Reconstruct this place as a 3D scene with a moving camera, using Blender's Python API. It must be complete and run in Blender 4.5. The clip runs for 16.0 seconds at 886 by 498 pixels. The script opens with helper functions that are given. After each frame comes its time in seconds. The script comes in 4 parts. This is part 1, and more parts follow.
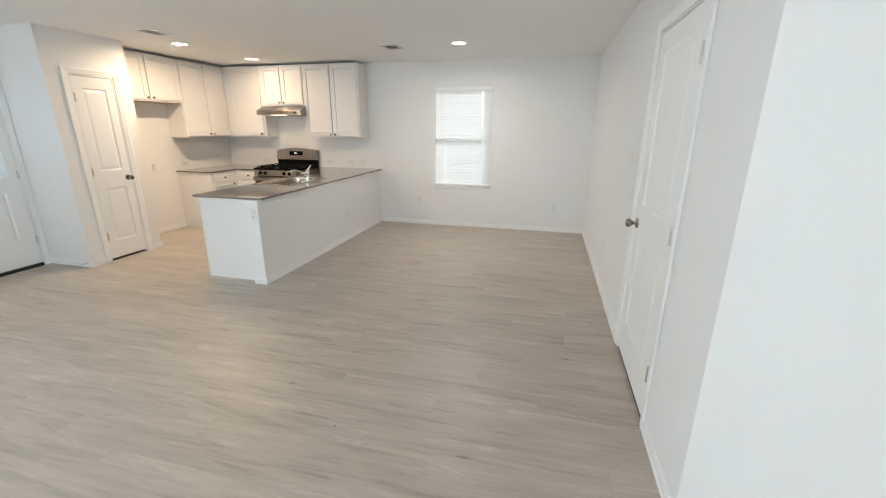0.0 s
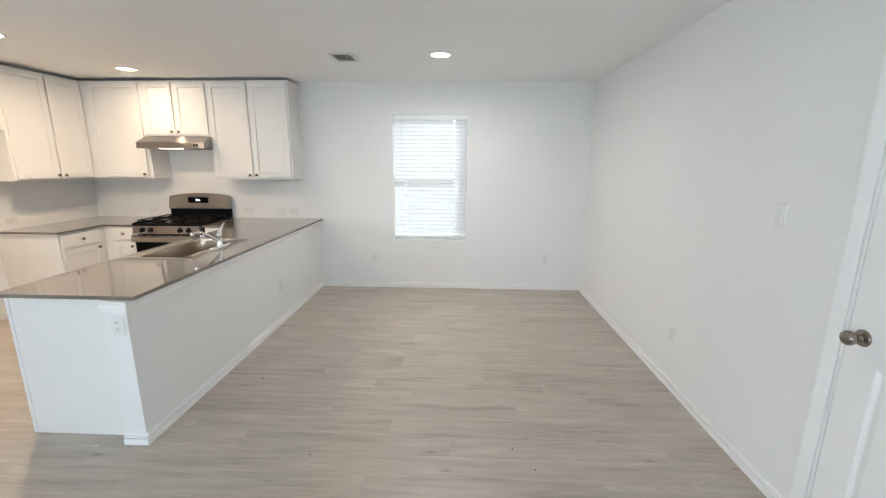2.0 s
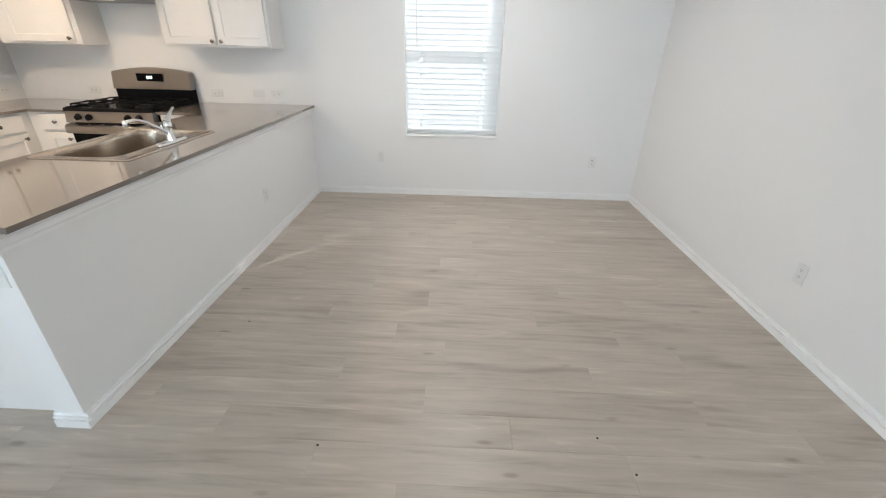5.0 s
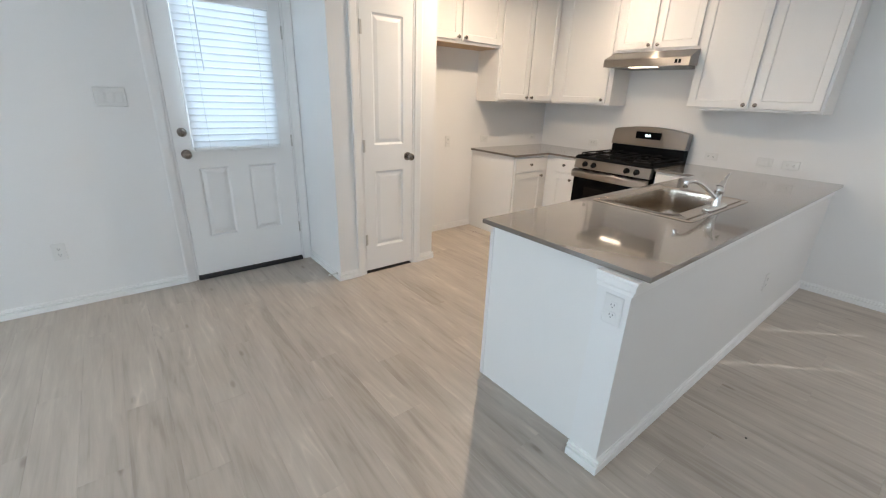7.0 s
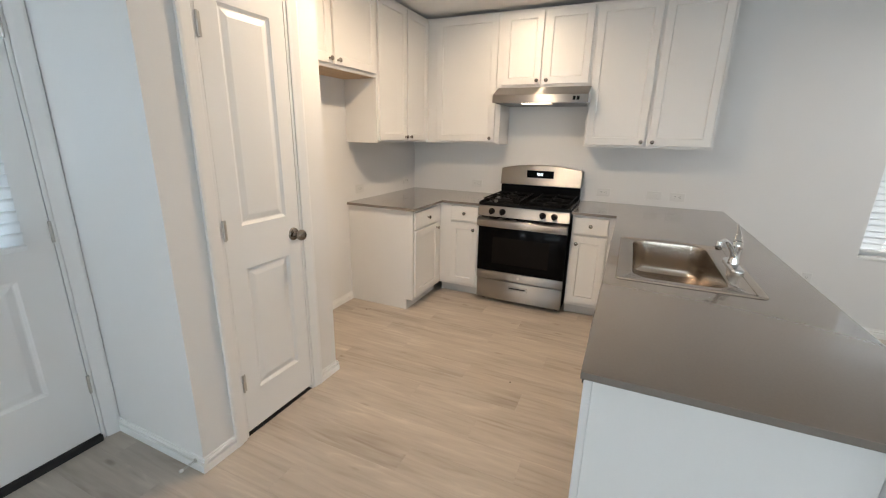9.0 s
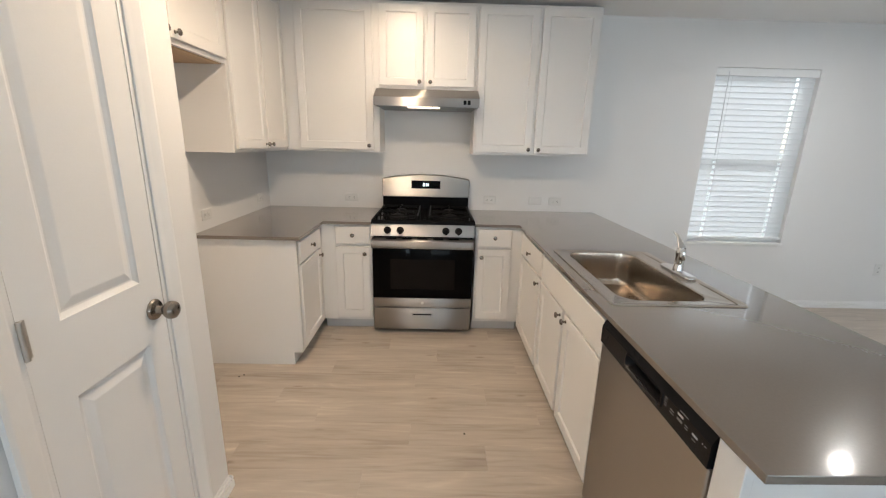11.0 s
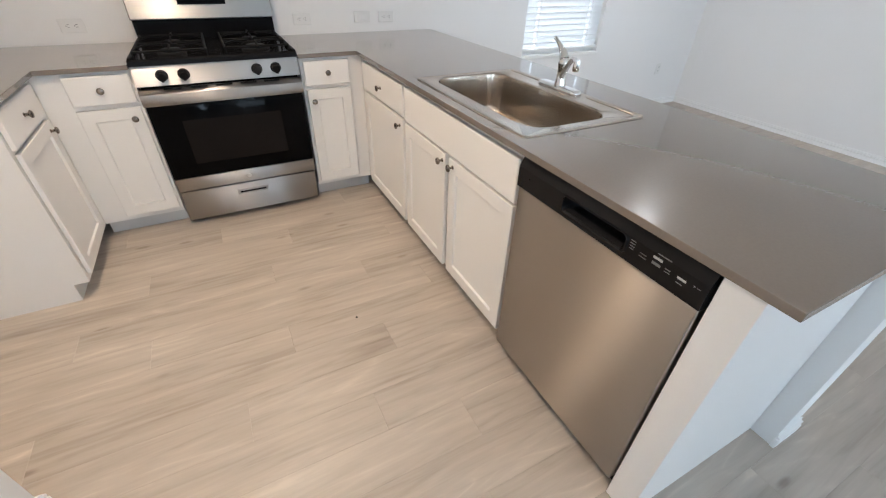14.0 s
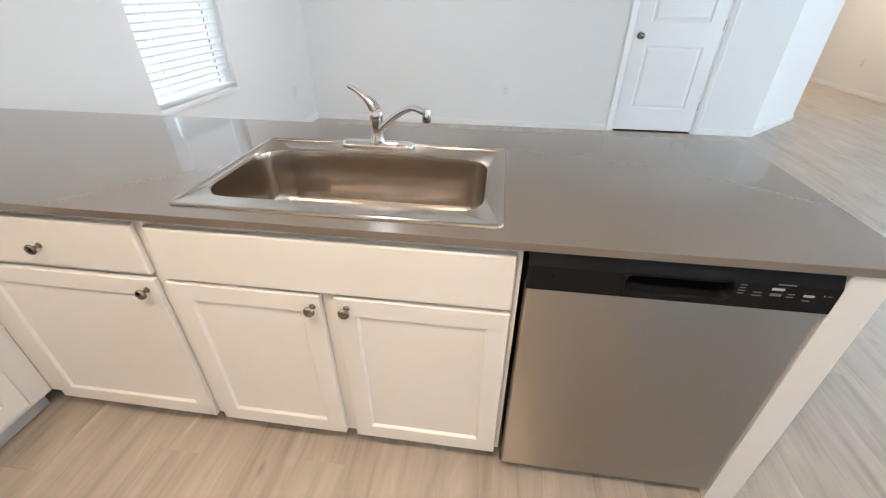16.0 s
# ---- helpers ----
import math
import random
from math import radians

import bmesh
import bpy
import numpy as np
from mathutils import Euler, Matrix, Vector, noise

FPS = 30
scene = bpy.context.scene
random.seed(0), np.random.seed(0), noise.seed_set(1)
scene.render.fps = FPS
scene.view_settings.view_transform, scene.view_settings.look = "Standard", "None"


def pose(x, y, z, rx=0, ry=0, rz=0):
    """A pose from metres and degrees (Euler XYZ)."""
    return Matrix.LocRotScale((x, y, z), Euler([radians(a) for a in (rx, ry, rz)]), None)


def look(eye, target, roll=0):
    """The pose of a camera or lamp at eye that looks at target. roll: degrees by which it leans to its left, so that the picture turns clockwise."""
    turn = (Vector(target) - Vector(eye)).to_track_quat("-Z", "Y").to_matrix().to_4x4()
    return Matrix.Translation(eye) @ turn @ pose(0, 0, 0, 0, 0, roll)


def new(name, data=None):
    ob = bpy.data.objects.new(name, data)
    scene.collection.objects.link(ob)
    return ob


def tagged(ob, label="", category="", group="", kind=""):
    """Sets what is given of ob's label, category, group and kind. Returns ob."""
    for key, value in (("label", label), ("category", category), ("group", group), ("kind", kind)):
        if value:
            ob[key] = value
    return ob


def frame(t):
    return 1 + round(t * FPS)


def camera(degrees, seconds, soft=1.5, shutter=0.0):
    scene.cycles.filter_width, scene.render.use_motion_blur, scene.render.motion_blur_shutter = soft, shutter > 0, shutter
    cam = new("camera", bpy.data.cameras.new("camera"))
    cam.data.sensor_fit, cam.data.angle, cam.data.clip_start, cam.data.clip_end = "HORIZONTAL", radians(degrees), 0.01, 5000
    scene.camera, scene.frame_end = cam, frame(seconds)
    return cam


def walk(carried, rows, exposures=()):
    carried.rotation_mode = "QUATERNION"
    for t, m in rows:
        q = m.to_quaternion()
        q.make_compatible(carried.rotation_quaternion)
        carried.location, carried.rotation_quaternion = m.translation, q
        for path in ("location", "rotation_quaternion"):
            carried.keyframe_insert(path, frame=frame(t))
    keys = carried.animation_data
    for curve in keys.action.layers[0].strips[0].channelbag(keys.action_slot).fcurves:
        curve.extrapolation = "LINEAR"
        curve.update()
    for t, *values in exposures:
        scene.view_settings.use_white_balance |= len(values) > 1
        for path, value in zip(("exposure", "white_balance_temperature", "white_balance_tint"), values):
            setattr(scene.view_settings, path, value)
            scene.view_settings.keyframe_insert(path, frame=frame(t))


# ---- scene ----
cam = camera(94.9, 16.0, soft=1.2)
PATH = [
    (0, (0.007, 0.064, 1.554), (-0.459, 1.922, 0.979), 0.3),
    (0.5, (-0.214, 0.359, 1.523), (-0.574, 2.254, 0.993), 0.1),
    (1, (-0.5, 0.728, 1.53), (-0.75, 2.652, 1.043), 0.2),
    (1.5, (-0.749, 1.036, 1.544), (-0.919, 2.979, 1.103), 0.4),
    (2, (-0.916, 1.422, 1.598), (-0.997, 3.375, 1.176), 0.3),
    (2.5, (-1.078, 1.713, 1.553), (-1.075, 3.676, 1.168), 0.3),
    (3, (-1.155, 2.002, 1.562), (-1.098, 3.949, 1.108), 0.2),
    (3.2, (-1.16, 2.121, 1.561), (-1.085, 4.058, 1.069), 0.3),
    (5.3, (-1.224, 2.282, 1.421), (-1.357, 4.055, 0.506), 1.5),
    (5.5, (-1.241, 2.276, 1.42), (-1.491, 4.037, 0.505), 1.7),
    (6, (-1.461, 2.229, 1.4), (-2.218, 3.863, 0.53), 1.7),
    (6.5, (-1.782, 2.152, 1.406), (-2.94, 3.571, 0.603), 2.0),
    (7, (-2.128, 2.116, 1.417), (-3.585, 3.291, 0.712), 2.1),
    (7.5, (-2.465, 2.187, 1.448), (-4.023, 3.26, 0.798), 1.8),
    (8, (-2.836, 2.212, 1.448), (-4.294, 3.447, 0.856), 1.5),
    (8.5, (-3.117, 2.304, 1.441), (-4.31, 3.801, 0.865), 1.2),
    (9, (-3.397, 2.431, 1.459), (-4.185, 4.187, 0.916), 1.2),
    (9.5, (-3.676, 2.485, 1.468), (-4.131, 4.367, 0.97), 1.3),
    (9.7, (-3.781, 2.525, 1.476), (-4.122, 4.439, 1.006), 1.4),
    (11.8, (-4.097, 2.859, 1.451), (-4.021, 4.753, 0.814), 1.8),
    (12, (-4.101, 2.859, 1.437), (-4.02, 4.728, 0.728), 2.0),
    (12.5, (-4.099, 2.861, 1.399), (-3.991, 4.663, 0.538), 2.3),
    (13, (-4.081, 2.885, 1.362), (-3.918, 4.6, 0.347), 2.5),
    (13.5, (-4.122, 3.026, 1.339), (-3.754, 4.649, 0.231), 2.6),
    (14, (-4.187, 3.267, 1.333), (-3.415, 4.698, 0.169), 1.8),
    (14.5, (-4.154, 3.521, 1.327), (-3.035, 4.668, 0.13), 0.9),
    (15, (-4.155, 3.785, 1.324), (-2.734, 4.546, 0.14), 0.6),
    (15.5, (-4.21, 4.016, 1.349), (-2.641, 4.463, 0.191), 0.4),
    (16, (-4.186, 4.259, 1.331), (-2.515, 4.481, 0.254), 0.4),
]
walk(cam, [(t, look(eye, target, roll)) for t, eye, target, roll in PATH],
     [(0, 0.25, 6700, 10), (1.5, 0.38, 6350, 10), (3, 0.39, 6250, 10), (5.5, 0.42, 6250, 10), (6.5, 0.23, 6050, 10), (8, -0.03, 6350, 10), (9.5, -0.01, 6400, 10),
      (12, -0.08, 6100, 10), (13.5, 0.19, 5900, 10), (14, 0.34, 5850, 10), (15, 0.63, 5900, 10), (16, 0.53, 6000, 10)])

# ---- light ----
SUN_EL, SUN_AZ = 38.0, 43.0
world = bpy.data.worlds.new("daylight")
scene.world = world
world.use_nodes = True
_wn = world.node_tree.nodes
_sky = _wn.new("ShaderNodeTexSky")
_sky.sky_type, _sky.sun_disc = "NISHITA", False
_sky.sun_elevation, _sky.sun_rotation = radians(SUN_EL), radians(SUN_AZ)
_wn["Background"].inputs["Strength"].default_value = 0.15
world.node_tree.links.new(_sky.outputs["Color"], _wn["Background"].inputs["Color"])


def lamp(name, kind, m, energy, color, **settings):
    data = bpy.data.lights.new(name, kind)
    data.energy, data.color = energy, color
    for key, value in settings.items():
        if key == "size":
            data.size = value
        elif key == "size_y":
            data.size_y = value
        elif key == "shape":
            data.shape = value
        elif key == "angle":
            data.angle = value
        elif key == "spread":
            data.spread = value
    ob = new(name, data)
    ob.matrix_basis = m
    return ob


_sd = Vector((math.sin(radians(SUN_AZ)) * math.cos(radians(SUN_EL)), math.cos(radians(SUN_AZ)) * math.cos(radians(SUN_EL)), math.sin(radians(SUN_EL))))
lamp("sun", "SUN", look(_sd * 30, (0, 0, 0)), 5.0, (1.0, 0.95, 0.88), angle=radians(0.4))

CEIL = 2.50
LEFT_X = -5.565
DAY = (0.77, 0.90, 1.0)
WARM = (1.0, 0.755, 0.515)
# daylight in the openings of the living room's windows, behind the start of the walk
lamp("living_window_daylight", "AREA", look((-2.3, -3.72, 1.35), (-2.3, 0, 3.2)), 48.0, DAY, shape="RECTANGLE", size=2.6, size_y=1.5)
lamp("side_window_daylight", "AREA", look((LEFT_X - 0.15, -1.4, 1.4), (0, -1.4, 3.6)), 92.0, DAY, shape="RECTANGLE", size=1.6, size_y=1.3)
lamp("front_window_daylight", "AREA", look((1.44, -2.35, 1.4), (0, -2.35, 1.6)), 46.0, DAY, shape="RECTANGLE", size=1.5, size_y=1.3)
lamp("window_daylight", "AREA", look((-1.279, 6.78, 1.38), (-1.279, 0, 1.37)), 3.4, DAY, shape="RECTANGLE", size=1.2, size_y=1.8)
lamp("door_daylight", "AREA", look((-5.70, 2.852, 1.49), (0, 2.852, 1.2)), 13.0, DAY, shape="RECTANGLE", size=0.56, size_y=0.94)
CAN_SPOTS = [(-4.40, 4.53), (-4.32, 5.70), (-1.105, 5.21), (3.3, -0.25)]
CAN_WATTS = [25.0, 6.0, 14.0, 19.0]
CAN_TONE = [WARM, WARM, (1.0, 0.95, 0.89), (1.0, 0.75, 0.50)]
CAN_SPREAD = [172, 172, 172, 172]
for (_x, _y), _w, _c, _s in zip(CAN_SPOTS, CAN_WATTS, CAN_TONE, CAN_SPREAD):
    lamp("can_lamp", "AREA", look((_x, _y, CEIL - 0.012), (_x, _y + 0.0001, 0)), _w, _c, shape="DISK", size=0.07, spread=radians(_s))
lamp("hood_lamp", "AREA", look((-4.18, 6.02, 1.712), (-4.18, 6.0201, 0)), 0.4, WARM, shape="RECTANGLE", size=0.2, size_y=0.05)


# ---- materials ----
def material(name, color, rough=0.5, metal=0.0, spread=0.04, scale=6.0, bump=0.0, bump_scale=300.0, coat=0.0, stretch=None, spec=0.5, rough_var=0.05):
    """Paint, plastic or metal with a broad tone variation, a fine one, and relief."""
    m = bpy.data.materials.new(name)
    m.use_nodes = True
    n, l = m.node_tree.nodes, m.node_tree.links
    b = n["Principled BSDF"]
    b.inputs["Roughness"].default_value, b.inputs["Metallic"].default_value = rough, metal
    b.inputs["Specular IOR Level"].default_value, b.inputs["Coat Weight"].default_value = spec, coat
    tc = n.new("ShaderNodeTexCoord")
    mp = n.new("ShaderNodeMapping")
    l.new(tc.outputs["Object"], mp.inputs["Vector"])
    if stretch:
        mp.inputs["Scale"].default_value = stretch
    broad, fine = n.new("ShaderNodeTexNoise"), n.new("ShaderNodeTexNoise")
    broad.inputs["Scale"].default_value, broad.inputs["Detail"].default_value = scale, 4
    fine.inputs["Scale"].default_value, fine.inputs["Detail"].default_value = bump_scale, 2
    l.new(mp.outputs["Vector"], broad.inputs["Vector"])
    l.new(mp.outputs["Vector"], fine.inputs["Vector"])
    mixed = n.new("ShaderNodeMath")
    mixed.operation = "MULTIPLY_ADD"
    l.new(fine.outputs["Fac"], mixed.inputs[0])
    mixed.inputs[1].default_value = 0.5
    l.new(broad.outputs["Fac"], mixed.inputs[2])
    ramp = n.new("ShaderNodeValToRGB")
    ramp.color_ramp.elements[0].position, ramp.color_ramp.elements[1].position = 0.5, 1.0
    ramp.color_ramp.elements[0].color = (*[c * (1 - spread) for c in color], 1)
    ramp.color_ramp.elements[1].color = (*[min(1, c * (1 + spread)) for c in color], 1)
    l.new(mixed.outputs[0], ramp.inputs["Fac"])
    l.new(ramp.outputs["Color"], b.inputs["Base Color"])
    rr = n.new("ShaderNodeMapRange")
    rr.inputs["To Min"].default_value, rr.inputs["To Max"].default_value = max(0.02, rough - rough_var), rough + rough_var
    l.new(broad.outputs["Fac"], rr.inputs["Value"])
    l.new(rr.outputs["Result"], b.inputs["Roughness"])
    if bump:
        bp = n.new("ShaderNodeBump")
        bp.inputs["Strength"].default_value, bp.inputs["Distance"].default_value = bump, 0.002
        l.new(fine.outputs["Fac"], bp.inputs["Height"])
        l.new(bp.outputs["Normal"], b.inputs["Normal"])
    return m


def glow(name, color, strength):
    m = bpy.data.materials.new(name)
    m.use_nodes = True
    b = m.node_tree.nodes["Principled BSDF"]
    b.inputs["Base Color"].default_value = (0.9, 0.9, 0.9, 1)
    b.inputs["Emission Color"].default_value, b.inputs["Emission Strength"].default_value = (*color, 1), strength
    return m


def glass(name):
    m = bpy.data.materials.new(name)
    m.use_nodes = True
    b = m.node_tree.nodes["Principled BSDF"]
    b.inputs["Transmission Weight"].default_value, b.inputs["Roughness"].default_value, b.inputs["IOR"].default_value = 1.0, 0.0, 1.45
    b.inputs["Base Color"].default_value = (0.95, 0.98, 0.97, 1)
    return m


def slat_stuff(name, share, shader):
    """White faux-wood slat that lets a little light through."""
    m = material(name, (0.86, 0.87, 0.86), 0.4, spread=0.02, scale=9)
    n, l = m.node_tree.nodes, m.node_tree.links
    tr, mx = n.new(shader), n.new("ShaderNodeMixShader")
    tr.inputs["Color"].default_value = (0.88, 0.92, 0.97, 1)
    mx.inputs["Fac"].default_value = share
    l.new(n["Principled BSDF"].outputs[0], mx.inputs[1])
    l.new(tr.outputs[0], mx.inputs[2])
    l.new(mx.outputs[0], n["Material Output"].inputs["Surface"])
    return m


def plank_wood(name, island):
    """Grey-beige vinyl plank: long streaks, cathedral grain, knots, one tone a plank. The grain runs along x."""
    m = bpy.data.materials.new(name)
    m.use_nodes = True
    n, l = m.node_tree.nodes, m.node_tree.links
    b = n["Principled BSDF"]
    rnd = (n.new("ShaderNodeNewGeometry").outputs["Random Per Island"] if island else n.new("ShaderNodeObjectInfo").outputs["Random"])
    tc = n.new("ShaderNodeTexCoord")

    def math_node(op, a, c=None, d=None):
        k = n.new("ShaderNodeMath")
        k.operation = op
        for i, v in enumerate((a, c, d)):
            if v is None:
                continue
            if isinstance(v, (int, float)):
                k.inputs[i].default_value = v
            else:
                l.new(v, k.inputs[i])
        return k.outputs[0]

    off = n.new("ShaderNodeCombineXYZ")
    l.new(math_node("MULTIPLY", rnd, 37.0), off.inputs[0])
    l.new(math_node("MULTIPLY", rnd, 91.0), off.inputs[1])
    l.new(math_node("MULTIPLY", rnd, 13.0), off.inputs[2])
    add = n.new("ShaderNodeVectorMath")
    add.operation = "ADD"
    l.new(tc.outputs["Object"], add.inputs[0])
    l.new(off.outputs[0], add.inputs[1])

    def noise_tex(sx, sy, detail, rough=0.55, warp=0.0):
        mp, t = n.new("ShaderNodeMapping"), n.new("ShaderNodeTexNoise")
        mp.inputs["Scale"].default_value = (sx, sy, 1)
        l.new(add.outputs[0], mp.inputs["Vector"])
        l.new(mp.outputs[0], t.inputs["Vector"])
        t.inputs["Scale"].default_value, t.inputs["Detail"].default_value, t.inputs["Roughness"].default_value, t.inputs["Distortion"].default_value = 1.0, detail, rough, warp
        return t.outputs["Fac"]

    streak = noise_tex(2.6, 30.0, 4, 0.5, 0.7)
    blotch = noise_tex(1.6, 9.0, 4)
    grain = noise_tex(9.0, 260.0, 2)
    # rings of the cathedral figure: bands of a slow field
    field = noise_tex(0.9, 5.5, 2, 0.4, 0.3)
    ring = math_node("PINGPONG", math_node("MULTIPLY", field, 26.0), 1.0)
    ring = math_node("POWER", ring, 3.0)
    where = n.new("ShaderNodeMapRange")
    where.inputs["From Min"].default_value, where.inputs["From Max"].default_value = 0.52, 0.66
    l.new(blotch, where.inputs["Value"])
    ring = math_node("MULTIPLY", ring, where.outputs["Result"])
    # knots
    kmp, vor = n.new("ShaderNodeMapping"), n.new("ShaderNodeTexVoronoi")
    kmp.inputs["Scale"].default_value = (2.3, 7.0, 1)
    l.new(add.outputs[0], kmp.inputs["Vector"])
    l.new(kmp.outputs[0], vor.inputs["Vector"])
    vor.inputs["Scale"].default_value = 1.0
    knot = n.new("ShaderNodeMapRange")
    knot.inputs["From Min"].default_value, knot.inputs["From Max"].default_value = 0.10, 0.04
    l.new(vor.outputs["Distance"], knot.inputs["Value"])
    tone = math_node("MULTIPLY_ADD", streak, 0.38, math_node("MULTIPLY_ADD", blotch, 0.34, 0.13))
    tone = math_node("MULTIPLY_ADD", grain, 0.055, tone)
    tone = math_node("MULTIPLY_ADD", rnd, 0.05, tone)
    tone = math_node("MULTIPLY_ADD", ring, 0.12, tone)
    tone = math_node("MULTIPLY_ADD", knot.outputs["Result"], -0.13, tone)
    ramp = n.new("ShaderNodeValToRGB")
    e = ramp.color_ramp.elements
    e[0].position, e[0].color = 0.36, (0.285, 0.237, 0.192, 1)
    e[1].position, e[1].color = 0.80, (0.640, 0.564, 0.480, 1)
    for p, c in ((0.51, (0.430, 0.376, 0.320, 1)), (0.66, (0.520, 0.459, 0.394, 1))):
        k = e.new(p)
        k.color = c
    l.new(tone, ramp.inputs["Fac"])
    l.new(ramp.outputs["Color"], b.inputs["Base Color"])
    rr = n.new("ShaderNodeMapRange")
    rr.inputs["To Min"].default_value, rr.inputs["To Max"].default_value = 0.30, 0.46
    l.new(streak, rr.inputs["Value"])
    l.new(rr.outputs["Result"], b.inputs["Roughness"])
    b.inputs["Specular IOR Level"].default_value = 0.5
    bp = n.new("ShaderNodeBump")
    bp.inputs["Strength"].default_value, bp.inputs["Distance"].default_value = 0.25, 0.0015
    l.new(math_node("MULTIPLY_ADD", grain, 0.6, streak), bp.inputs["Height"])
    l.new(bp.outputs["Normal"], b.inputs["Normal"])
    return m


def brushed(name, color, rough, stretch):
    m = material(name, color, rough, 1.0, spread=0.015, scale=1.0, bump_scale=1.0, stretch=stretch, rough_var=0.012)
    n, l = m.node_tree.nodes, m.node_tree.links
    tg = n.new("ShaderNodeTangent")
    tg.direction_type, tg.axis = "RADIAL", "Z"
    l.new(tg.outputs[0], n["Principled BSDF"].inputs["Tangent"])
    n["Principled BSDF"].inputs["Anisotropic"].default_value = 1.0
    n["Principled BSDF"].inputs["Anisotropic Rotation"].default_value = 0.25
    return m


WALL = material("wall_paint", (0.772, 0.765, 0.755), 0.62, spread=0.012, scale=1.3, bump=0.16, bump_scale=160)
CEILING = material("ceiling_paint", (0.88, 0.88, 0.875), 0.75, spread=0.012, scale=1.1, bump=0.25, bump_scale=120)
TRIM = material("trim_paint", (0.83, 0.825, 0.815), 0.33, spread=0.012, scale=4, bump=0.03, bump_scale=90)
DOORWHITE = material("door_paint", (0.82, 0.815, 0.805), 0.36, spread=0.012, scale=3, bump=0.05, bump_scale=220)
CABINET = material("cabinet_paint", (0.765, 0.75, 0.73), 0.34, spread=0.012, scale=3, bump=0.03, bump_scale=140)
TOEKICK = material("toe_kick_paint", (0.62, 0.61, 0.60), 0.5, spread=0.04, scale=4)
CABWOOD = material("cabinet_underside_wood", (0.50, 0.34, 0.20), 0.5, spread=0.15, scale=4, stretch=(1, 12, 1))
QUARTZ = material("warm_grey_quartz", (0.172, 0.147, 0.125), 0.22, spread=0.03, scale=140, bump_scale=900, spec=0.15, rough_var=0.02)
_q = QUARTZ.node_tree.nodes["Principled BSDF"].inputs
_q["Coat Weight"].default_value, _q["Coat Roughness"].default_value, _q["Coat IOR"].default_value = 1.0, 0.055, 1.66
STEEL_H = brushed("brushed_steel_across", (0.37, 0.35, 0.33), 0.36, (2.0, 2.0, 1800.0))
STEEL_V = brushed("brushed_steel_door", (0.39, 0.35, 0.31), 0.34, (1.5, 1.5, 1800.0))
STEEL_S = material("sink_steel", (0.52, 0.455, 0.39), 0.2, 1.0, spread=0.04, scale=1.0, bump_scale=1.0, stretch=(3.0, 260.0, 3.0), rough_var=0.03)
CHROME = material("chrome", (0.78, 0.78, 0.78), 0.07, 1.0, spread=0.02, rough_var=0.02)
NICKEL = material("satin_nickel", (0.29, 0.255, 0.225), 0.24, 1.0, spread=0.06, scale=30)
HINGE = material("hinge_nickel", (0.55, 0.53, 0.50), 0.32, 1.0, spread=0.06, scale=30)
BLACKGLASS = material("black_glass", (0.003, 0.003, 0.0035), 0.06, spread=0.05, rough_var=0.01, spec=0.06)
OVENGLASS = material("oven_window_glass", (0.009, 0.0075, 0.007), 0.1, spread=0.1, rough_var=0.02, spec=0.07)
ENAMEL = material("black_enamel", (0.008, 0.008, 0.009), 0.12, spread=0.1, scale=12, spec=0.04)
IRON = material("cast_iron", (0.007, 0.007, 0.0075), 0.6, spread=0.15, scale=30, bump=0.3, bump_scale=400, spec=0.1)
BLACKPLASTIC = material("black_plastic", (0.009, 0.009, 0.010), 0.24, spread=0.08, scale=12, spec=0.14)
RUBBER = material("black_rubber", (0.018, 0.017, 0.017), 0.7, spread=0.2, scale=20)
PLASTIC = material("white_plastic", (0.72, 0.715, 0.70), 0.3, spread=0.01)
SLOT = material("socket_slot", (0.05, 0.05, 0.05), 0.6)
GREYPRINT = material("grey_print", (0.14, 0.14, 0.14), 0.5)
WHITEPRINT = material("white_print", (0.42, 0.42, 0.42), 0.5)
VINYL = material("window_vinyl", (0.82, 0.83, 0.83), 0.35, spread=0.01)
SLAT = slat_stuff("blind_slat", 0.26, "ShaderNodeBsdfTranslucent")
SLAT_BACK = slat_stuff("blind_slat_street_side", 0.50, "ShaderNodeBsdfTransparent")
CORD = material("blind_cord", (0.66, 0.67, 0.68), 0.7)
GLASS = glass("window_glass")
LENS = glow("lamp_lens", (1.0, 0.86, 0.66), 9.0)
HOODLENS = glow("hood_lamp_lens", (1.0, 0.80, 0.55), 3.0)
DIGIT = glow("clock_digits", (0.75, 0.95, 1.0), 3.0)
DUCT_SHADE = material("vent_duct_shade", (0.045, 0.045, 0.05), 0.7)
EARTH = material("yard_soil", (0.20, 0.17, 0.12), 0.9, spread=0.3, scale=0.6)
SUBFLOOR = material("slab_concrete", (0.10, 0.09, 0.08), 0.9, spread=0.1)
PLANK = plank_wood("vinyl_plank", False)
PLANK_REST = plank_wood("vinyl_plank_rest", True)


